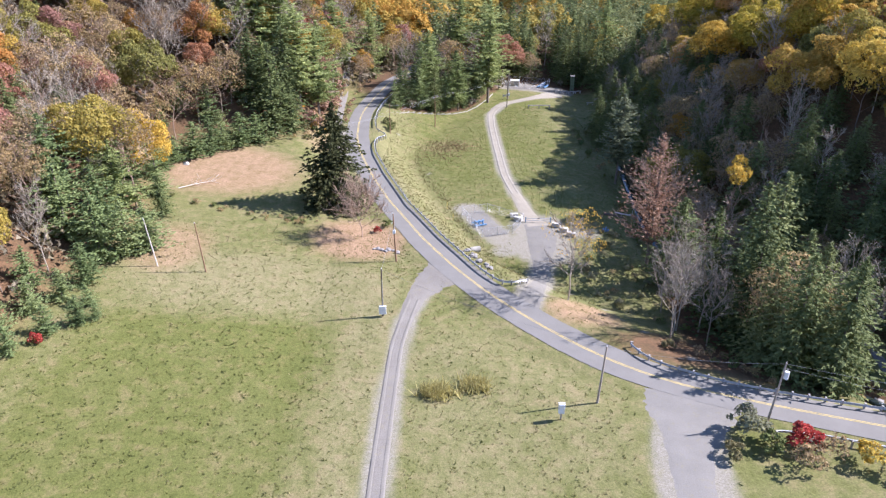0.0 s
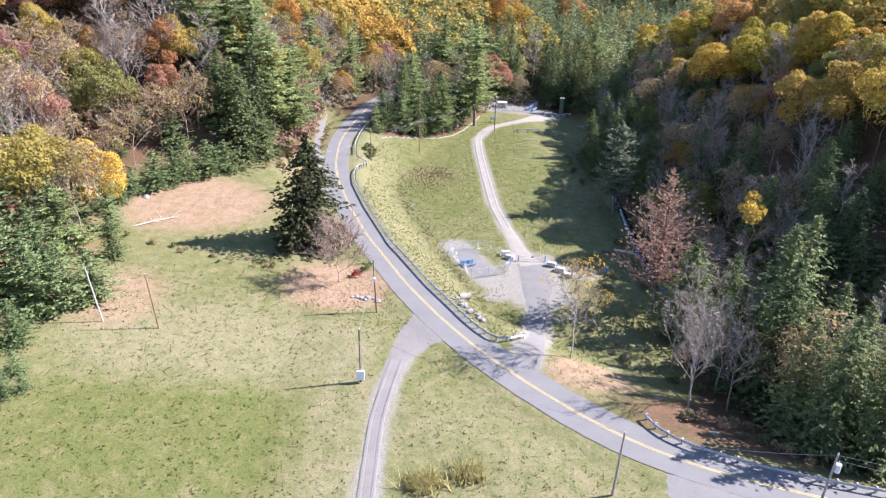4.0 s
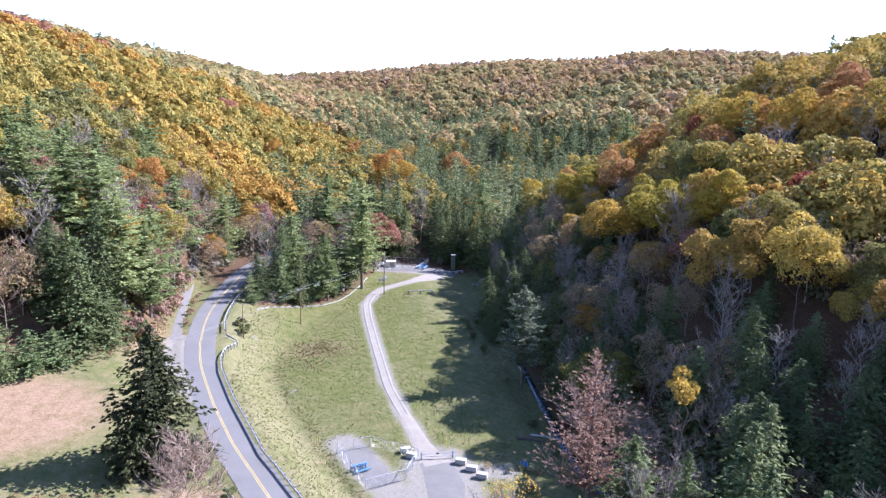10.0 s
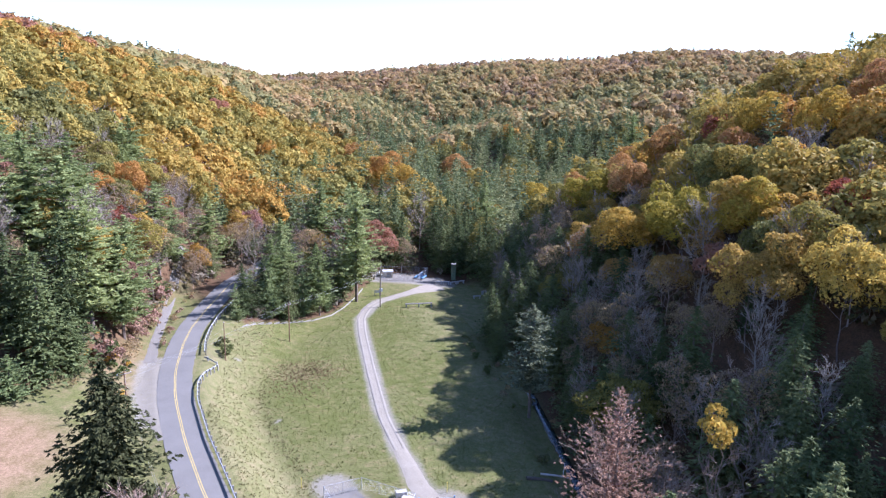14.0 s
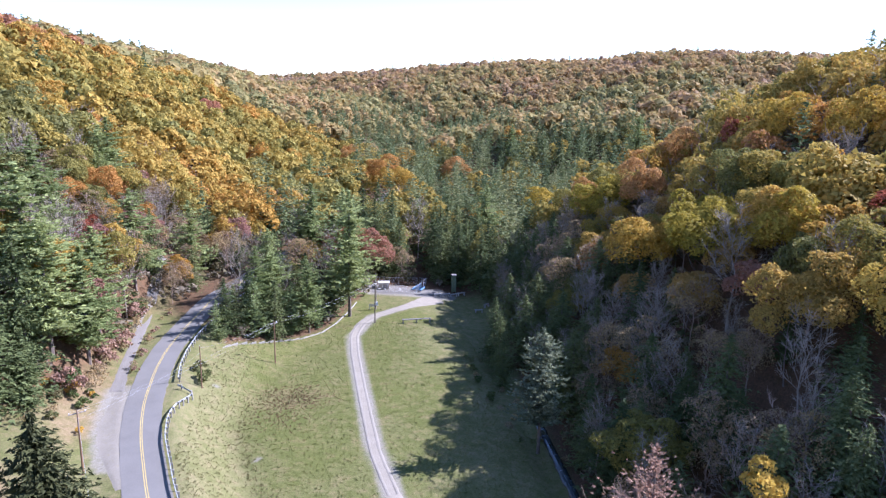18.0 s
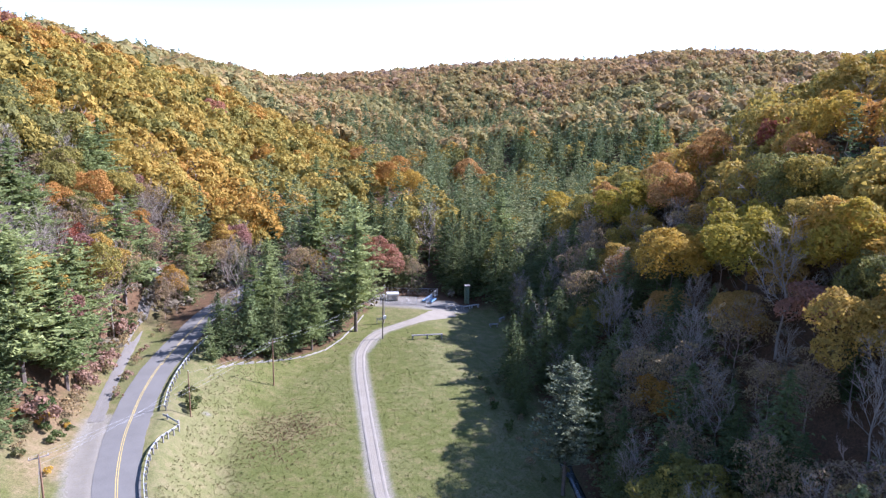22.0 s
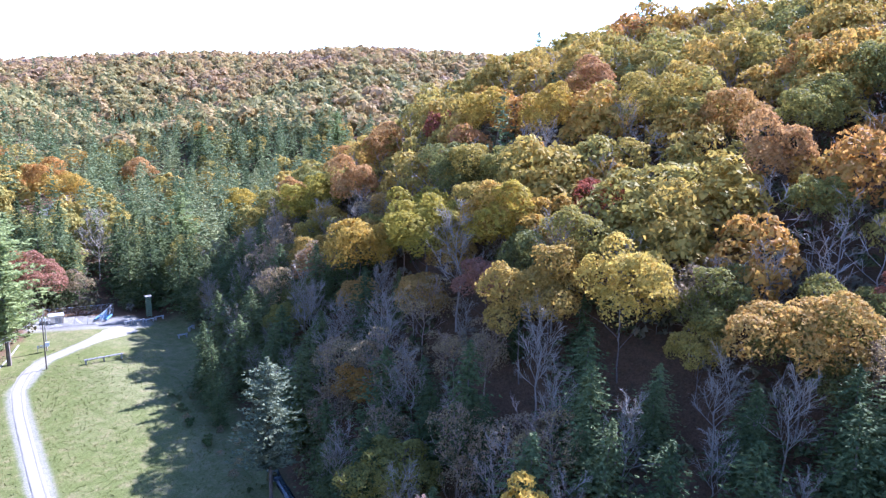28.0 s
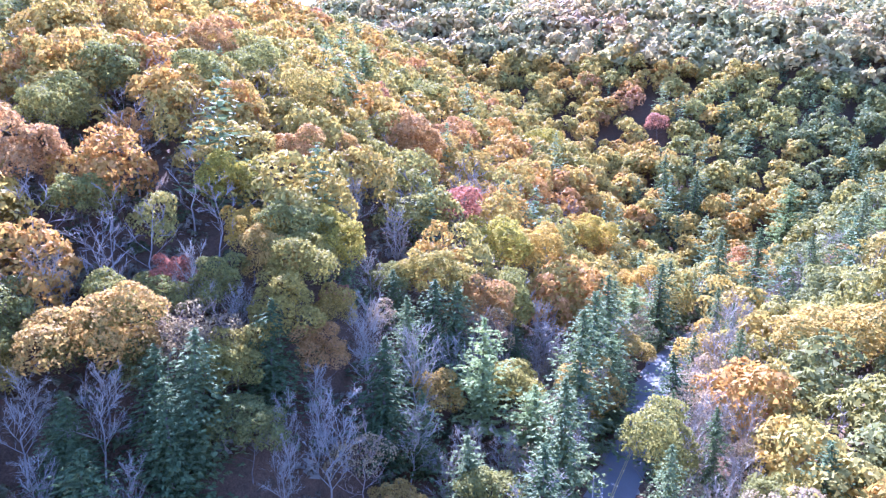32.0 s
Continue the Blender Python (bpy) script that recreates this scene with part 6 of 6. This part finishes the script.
# culvert, riprap, markers, logs and stones
cv = empty("culvert_pipe", pose(5.6, 101.6, at_land(5.6, 101.6) + 0.35, 0, 0, 20), "short concrete culvert pipe below the guard rail", "pipe")
bm = bmesh.new()
n = 18
ring = [[bm.verts.new((x, math.cos(6.2832 * i / n) * r, math.sin(6.2832 * i / n) * r)) for i in range(n)] for x, r in ((-0.9, 0.55), (0.9, 0.55), (0.9, 0.42), (-0.9, 0.42))]
for q in range(4):
    for i in range(n):
        bm.faces.new((ring[q][i], ring[q][(i + 1) % n], ring[(q + 1) % 4][(i + 1) % n], ring[(q + 1) % 4][i]))
part("pipe_wall", bm, M_OLDC, cv)


def stone(x, y, s, label="pale grey boulder half sunk in the bank", mat=None, seed=0):
    r = np.random.RandomState(seed)
    bm = bmesh.new()
    bmesh.ops.create_icosphere(bm, subdivisions=2, radius=1)
    for v in bm.verts:
        n = noise.noise(v.co * 1.3 + Vector((seed * 3.1, 0, 0)))
        v.co = Vector((v.co.x * s, v.co.y * s * 0.8, v.co.z * s * 0.6)) * (1 + 0.35 * n)
    ob = part("boulder", bm, mat or M_STONE)
    ob.matrix_world = pose(x, y, at_land(x, y) + 0.15 * s, 0, 0, r.uniform(0, 360))
    return tagged(ob, label, "stone", "loose stones")


for k in range(14):
    stone(3.8 + k * 0.28 + rs.uniform(-0.5, 0.5), 99.6 - k * 0.55 + rs.uniform(-0.5, 0.5), rs.uniform(0.25, 0.6), seed=k)
for k in range(9):
    stone(-12.5 + k * 0.5 + rs.uniform(-0.6, 0.6), 99.6 - k * 0.1 + rs.uniform(-0.5, 0.5), rs.uniform(0.3, 0.6), "pale boulder in red leaf litter under the bare tree", seed=20 + k)
stone(-54.4, 131.8, 0.7, "white boulder at the edge of the dry meadow", M_CONC, 40)
for k in range(26):
    sx = np.interp(k, [0, 25], [96, 60])
    stone(float(np.interp(sx, STREAM[::-1, 1], STREAM[::-1, 0])) + rs.uniform(-2.5, 2.5), sx, rs.uniform(0.25, 0.7), "grey stone in the stream bed", seed=50 + k)


def log(name, a, b, r0, r1, mat, label, stubs=4, seed=0):
    rg = np.random.RandomState(seed)
    a, b = np.array(a, float), np.array(b, float)
    mid = (a + b) / 2 + np.array([0, 0, 0.12])
    root = empty(name, pose(0, 0, 0), label, "log")
    v, f = limb_mesh([(a, mid, r0, (r0 + r1) / 2), (mid, b, (r0 + r1) / 2, r1)], 8)
    o = new("trunk", mesh_np("trunk", v, f, mat))
    o.parent = root
    for k in range(stubs):
        t = rg.uniform(0.35, 1.0)
        p = a + (b - a) * t + np.array([0, 0, 0.1])
        d = unit((b - a) / np.linalg.norm(b - a) * 0.8 + rg.normal(size=3) * 0.5 + np.array([0, 0, 0.3]))
        v, f = limb_mesh([(p, p + d * rg.uniform(1, 2.4), r1 * 0.8, 0.02)], 5)
        o = new("branch", mesh_np("branch", v, f, mat))
        o.parent = root
    return root


gzl = lambda x, y, u=0.2: (x, y, at_land(x, y) + u)
log("fallen_tree", gzl(-51.5, 118.0), gzl(-45.8, 123.4, 0.4), 0.09, 0.035, M_DEAD, "bleached fallen branch lying in the dry meadow", 14, 1)
log("fallen_log", gzl(35.2, 130.4), gzl(39.4, 130.2), 0.32, 0.25, M_DARKW, "dark fallen log at the field's edge", 1, 2)
log("fallen_log", gzl(37.8, 131.2, 0.5), gzl(43.0, 131.0, 0.6), 0.18, 0.1, M_DEAD, "bleached fallen log at the field's edge", 2, 3)
log("fallen_tree", gzl(58, 118, 0.4), gzl(66, 108, 1.6), 0.2, 0.05, M_DEAD, "bleached fallen trunk in the shaded wood", 6, 4)
for k, (mx_, my_) in enumerate(((2.2, 126.5), (22.3, 128.6), (1.0, 133.0))):
    o = part("marker_post", tube(bmesh.new(), (0, 0, -0.2), (0, 0, 1.7), 0.05, 0.05, 8), M_YELP)
    o.matrix_world = pose(mx_, my_, at_land(mx_, my_))
    tagged(o, "yellow marker post in the rough grass", "post", "marker posts")


# ---- shrubs and rough growth ----
def bush_parts(seed, leaf, n=500, size=0.16, tall=2.2, wide=1.4):
    v = broad_crown(seed, tall, wide, 0.05, 14, n, size)
    th, tn = bare_branches(seed, tall * 0.9, wide, 0.1, 8, 4)
    sv, sf = limb_mesh([(a, b, max(0.012, r * 0.8), max(0.008, q * 0.8)) for a, b, r, q in th], 4)
    return [("stem", mesh_np("stem", sv, sf, M_TWIG_B)), ("foliage", mesh_np("foliage", v, tris(len(v)), leaf, 3))]


B_SHRUB, B_SAGE, B_DRY, B_RED = bush_parts(1, M_SHRUB), bush_parts(2, M_SAGE, 700, 0.13), bush_parts(3, M_DRY, 260, 0.13), bush_parts(4, M_RED, 700, 0.14)
B_GOLD = bush_parts(5, M_GOLD, 500, 0.14)
for x, y, s, b, lb in ((33.0, 51.2, 1.7, B_SAGE, "grey-green shrub beside the gravel mouth"), (38.3, 49.2, 1.45, B_RED, "bright red shrub beside the guard rail"),
                       (41.0, 47.8, 1.4, B_DRY, "thin pinkish-brown shrub by the guard rail"), (44.5, 46.6, 1.4, B_GOLD, "yellow shrub by the guard rail"),
                       (37.6, 46.2, 1.5, B_DRY, "thin brown shrub by the lane"), (30.6, 48.2, 1.0, B_SHRUB, "low green shrub by the gravel lane"), (35.0, 48.6, 1.2, B_SHRUB, "low green shrub by the gravel lane"),
                       (47.5, 45.2, 1.3, B_DRY, "thin brown shrub by the guard rail"), (-12.0, 106.6, 0.6, B_RED, "red sapling beside the bare tree"), (-10.6, 109.0, 0.8, B_SHRUB, "small green shrub under the spruce"),
                       (-14.0, 177.5, 1.3, B_SHRUB, "round green shrub by the slim pole"), (-15.0, 181.5, 1.1, B_SHRUB, "round green shrub by the guard rail"), (-51.5, 64.5, 0.7, B_RED, "small red shrub at the meadow's edge")):
    plant("shrub", b, x, y, s, x * 40, lb, "shrub", "roadside shrubs")
for k in range(150):
    zone = k % 5
    if zone == 0:
        x, y, b = rs.uniform(26, 40), rs.uniform(84, 122), (B_SHRUB, B_DRY, B_SAGE)[k % 3]
    elif zone == 1:
        x, y, b = rs.uniform(39, 47), rs.uniform(125, 200), (B_SHRUB, B_DRY)[k % 2]
    elif zone == 2:
        q = rs.rand()
        x, y, b = np.interp(q, [0, 0.5, 1], [-50, -36, -22]) + rs.uniform(-2, 2), np.interp(q, [0, 0.5, 1], [114, 108.5, 107.5]) + rs.uniform(-1.2, 1.2), (B_DRY, B_SHRUB, B_DRY)[k % 3]
    elif zone == 3:
        x, y, b = rs.uniform(-37, -26), rs.uniform(155, 172), (B_DRY, B_SHRUB, B_GOLD)[k % 3]
        if abs(along(ROAD, np.array([x]), np.array([y]))[0][0]) < 7.5 or x > -27.5 and y < 168:
            continue
    else:
        x, y, b = rs.uniform(29, 60), rs.uniform(63, 74), (B_DRY, B_SHRUB, B_DRY)[k % 3]
        if abs(along(ROAD, np.array([x]), np.array([y]))[0][0]) < 6.5:
            continue
    plant("bush", b, x, y, rs.uniform(0.35, 0.8) * (0.6 if zone == 2 else 1.0), rs.uniform(0, 360), "low rough bush in brown and green leaf", "shrub", "rough bushes")


def tufts(name, x, y, h, w, material, label, blades=4):
    """Grass tufts as short blades."""
    n = len(x)
    z = land(x, y)
    x, y, z, h = [np.repeat(a, blades) for a in (x, y, z, h)]
    m = n * blades
    az = rs.uniform(0, 6.283, m)
    ox, oy = rs.normal(size=m) * w * 0.8, rs.normal(size=m) * w * 0.8
    ln = h * rs.uniform(0.6, 1.3, m)
    ux, uy = np.cos(az), np.sin(az)
    lx, ly = rs.normal(size=m) * 0.5 * ln, rs.normal(size=m) * 0.5 * ln
    bw = w * rs.uniform(0.25, 0.6, m)
    v = np.stack([np.stack([x + ox - ux * bw, y + oy - uy * bw, z], 1), np.stack([x + ox + ux * bw, y + oy + uy * bw, z], 1),
                  np.stack([x + ox + lx + ux * bw * 0.2, y + oy + ly, z + ln], 1), np.stack([x + ox + lx - ux * bw * 0.2, y + oy + ly, z + ln], 1)], 1).reshape(-1, 3)
    me = mesh_np(name, v, quads(len(v)), material)
    at = me.attributes.new("tint", "FLOAT", "POINT")
    at.data.foreach_set("value", np.repeat(rs.rand(m), 4).astype(np.float32))
    return tagged(new(name, me), label, "grass", kind="stuff")


M_GREEN_T = leaf_mat("green_grass", [(0, (0.12, 0.132, 0.036)), (1, (0.188, 0.188, 0.056))], True, 0.4, vary=0.6)
M_STRAW_T = leaf_mat("straw_grass", [(0, (0.2, 0.188, 0.08)), (1, (0.288, 0.256, 0.128))], True, 0.35, vary=0.6)
M_BROWN_T = leaf_mat("brown_growth", [(0, (0.15, 0.10, 0.055)), (1, (0.26, 0.18, 0.10))], True, 0.2)


def open_ground(x, y, margin=4.2):
    ok = (wood_zone(x, y) < 0.4) & (np.abs(along(ROAD, x, y)[0]) > margin)
    for ln, hw in ((TRACK, 2.4), ([(-2.2, 89.5), (-5.6, 76), (-6.6, 69), (-7.2, 45.7), (-8, -20)], 2.2), ([(28, 57), (25.4, 49.5), (24, 36)], 5.0), ([(20, 110), (20, 124)], 6.5), ([(-25, 148), (-26, 165)], 4.0), ([(6, 131), (11, 119)], 4)):
        ok &= np.abs(along(np.array(ln, float), x, y)[0]) > hw
    return ok


tx_, ty_ = rs.uniform(-52, 24, 8000), rs.uniform(38, 106, 8000)
k_ = open_ground(tx_, ty_)
tx_, ty_ = tx_[k_], ty_[k_]
gsel = (waves(tx_, ty_, 22, 31) + rs.normal(size=len(tx_)) * 0.8 + 1.6 * ((tx_ < -17) & (ty_ < 74))) > 0.4
tufts("green_grass_tufts", tx_[gsel], ty_[gsel], np.full(gsel.sum(), 0.11), 0.16, M_GREEN_T, "green grass tufts in the mown meadow", 3)
tufts("straw_grass_tufts", tx_[~gsel], ty_[~gsel], np.full((~gsel).sum(), 0.15), 0.16, M_STRAW_T, "pale straw grass tufts in the meadow", 3)
tx_, ty_ = rs.uniform(-14, 44, 22000), rs.uniform(88, 222, 22000)
k_ = open_ground(tx_, ty_)
tx_, ty_ = tx_[k_], ty_[k_]
sdf = along(ROAD, tx_, ty_)[0]
em = (sdf > 0) & (sdf < 15 + rs.normal(size=len(tx_)) * 2)
tufts("bank_grass_tufts", tx_[em], ty_[em], np.full(em.sum(), 0.20), 0.15, M_STRAW_T, "long pale grass on the road's embankment", 4)
tufts("field_grass_tufts", tx_[~em], ty_[~em], np.full((~em).sum(), 0.14), 0.15, M_GREEN_T, "short green grass tufts in the lower field", 2)
q_ = rs.rand(900)
bx_ = np.interp(q_, [0, .25, .5, .75, 1], [9.5, 4, 0, -6.5, -6.5]) + rs.normal(size=900) * 0.5
by_ = np.interp(q_, [0, .25, .5, .75, 1], [108, 126, 141, 160, 178]) + rs.normal(size=900) * 0.8
tufts("toe_weeds", bx_[:400], by_[:400], np.full(400, 0.2), 0.14, M_STRAW_T, "pale weeds along the foot of the bank", 4)
bx_, by_ = rs.normal(size=700) * 3.6 + 2, rs.normal(size=700) * 3.2 + 178
by_ = by_ + np.where(rs.rand(700) < 0.3, -9 + 2 * rs.rand(700), 0)
bx_ = bx_ - np.where(by_ < 173, 3.0, 0)
tufts("field_weeds", bx_, by_, np.full(700, 0.22), 0.13, M_BROWN_T, "dark brown weed patch in the lower field", 4)
q_ = rs.rand(260)
bx_, by_ = np.where(q_ < 0.6, -1.2, 3.4) + rs.normal(size=260) * 0.9, np.where(q_ < 0.6, 58.8, 60.2) + rs.normal(size=260) * 0.7
M_YGRASS = leaf_mat("yellow_grass", [(0, (0.36, 0.33, 0.12)), (1, (0.50, 0.45, 0.20))], True, 0.45)
tufts("tall_yellow_grass", bx_, by_, np.full(260, 1.0), 0.16, M_YGRASS, "tall yellow grass clumps in the meadow", 6)

M_DARK_T = leaf_mat("dark_grass", [(0, (0.10, 0.12, 0.04)), (1, (0.15, 0.165, 0.06))], True, 0.35)
cx_, cy_ = rs.uniform(-52, -12, 5200), rs.uniform(28, 96, 5200)
dense = blob(cx_, cy_, -34, 58, 20, 17)
ck = open_ground(cx_, cy_) & (rs.rand(5200) < 0.05 + 0.12 * dense)
tufts("dark_grass_clumps", cx_[ck], cy_[ck], np.full(ck.sum(), 0.17), 0.15, M_DARK_T, "dark green grass clumps scattered over the meadow", 6)
cx_, cy_ = rs.uniform(-10, 34, 2600), rs.uniform(30, 232, 2600)
ck = open_ground(cx_, cy_) & (rs.rand(2600) < 0.22) & ~((along(ROAD, cx_, cy_)[0] > 0) & (along(ROAD, cx_, cy_)[0] < 15))
tufts("dark_field_clumps", cx_[ck], cy_[ck], np.full(ck.sum(), 0.24), 0.17, M_DARK_T, "small dark grass clumps in the field", 5)

# rusty growth between the road and the pines
B_RUST = bush_parts(6, M_RUST, 420, 0.15)
for k in range(34):
    sx, sy = rs.uniform(-35, -30.5), rs.uniform(160, 214)
    b, lb = ((B_RUST, "rust-brown shrub at the edge of the pines"), (B_SHRUB, "green shrub at the edge of the pines"), (B_DRY, "thin tan shrub at the edge of the pines"))[k % 3]
    plant("shrub", b, sx, sy, rs.uniform(0.9, 1.9), rs.uniform(0, 360), lb, "shrub", "shrubs below the pines")
for k in range(12):
    sy = rs.uniform(176, 214)
    plant("shrub", (B_RUST, B_DRY)[k % 2], np.interp(sy, [171, 190, 204, 215], [-26.3, -27.0, -27.0, -26.0]) + rs.uniform(-0.5, 0.5), sy, rs.uniform(0.4, 0.8), rs.uniform(0, 360), "low brown shrub on the strip beside the drive", "shrub", "shrubs by the drive")

# young growth along the western wood's edge
edge_run = np.r_[0, np.cumsum(np.hypot(*np.diff(LEFT, axis=0).T))]
e0, e1 = [float(np.interp(v, LEFT[4:10, 1], edge_run[4:10])) for v in (110.0, 200.0)]
for k, q in enumerate(np.arange(e0, e1, 1.9)):
    (wx, wy), (wx2, wy2) = [(np.interp(v, edge_run, LEFT[:, 0]), np.interp(v, edge_run, LEFT[:, 1])) for v in (q, q + 1)]
    off = rs.uniform(3.0, 13.0)
    sx, sy = wx - (wy2 - wy) * off, wy + (wx2 - wx) * off
    if k % 3 == 0:
        plant("young_pine", KIND["young"][k % 2], sx, sy, rs.uniform(0.45, 0.9), rs.uniform(0, 360), "young green pine under the trees at the wood's edge", group="young pines under the trees", wide=1.4)
    else:
        plant("bush", (B_DRY, B_SHRUB, B_SAGE)[k % 3], sx, sy, rs.uniform(0.8, 1.6), rs.uniform(0, 360), "rough bush in the shade of the wood's edge", "shrub", "bushes at the wood's edge")
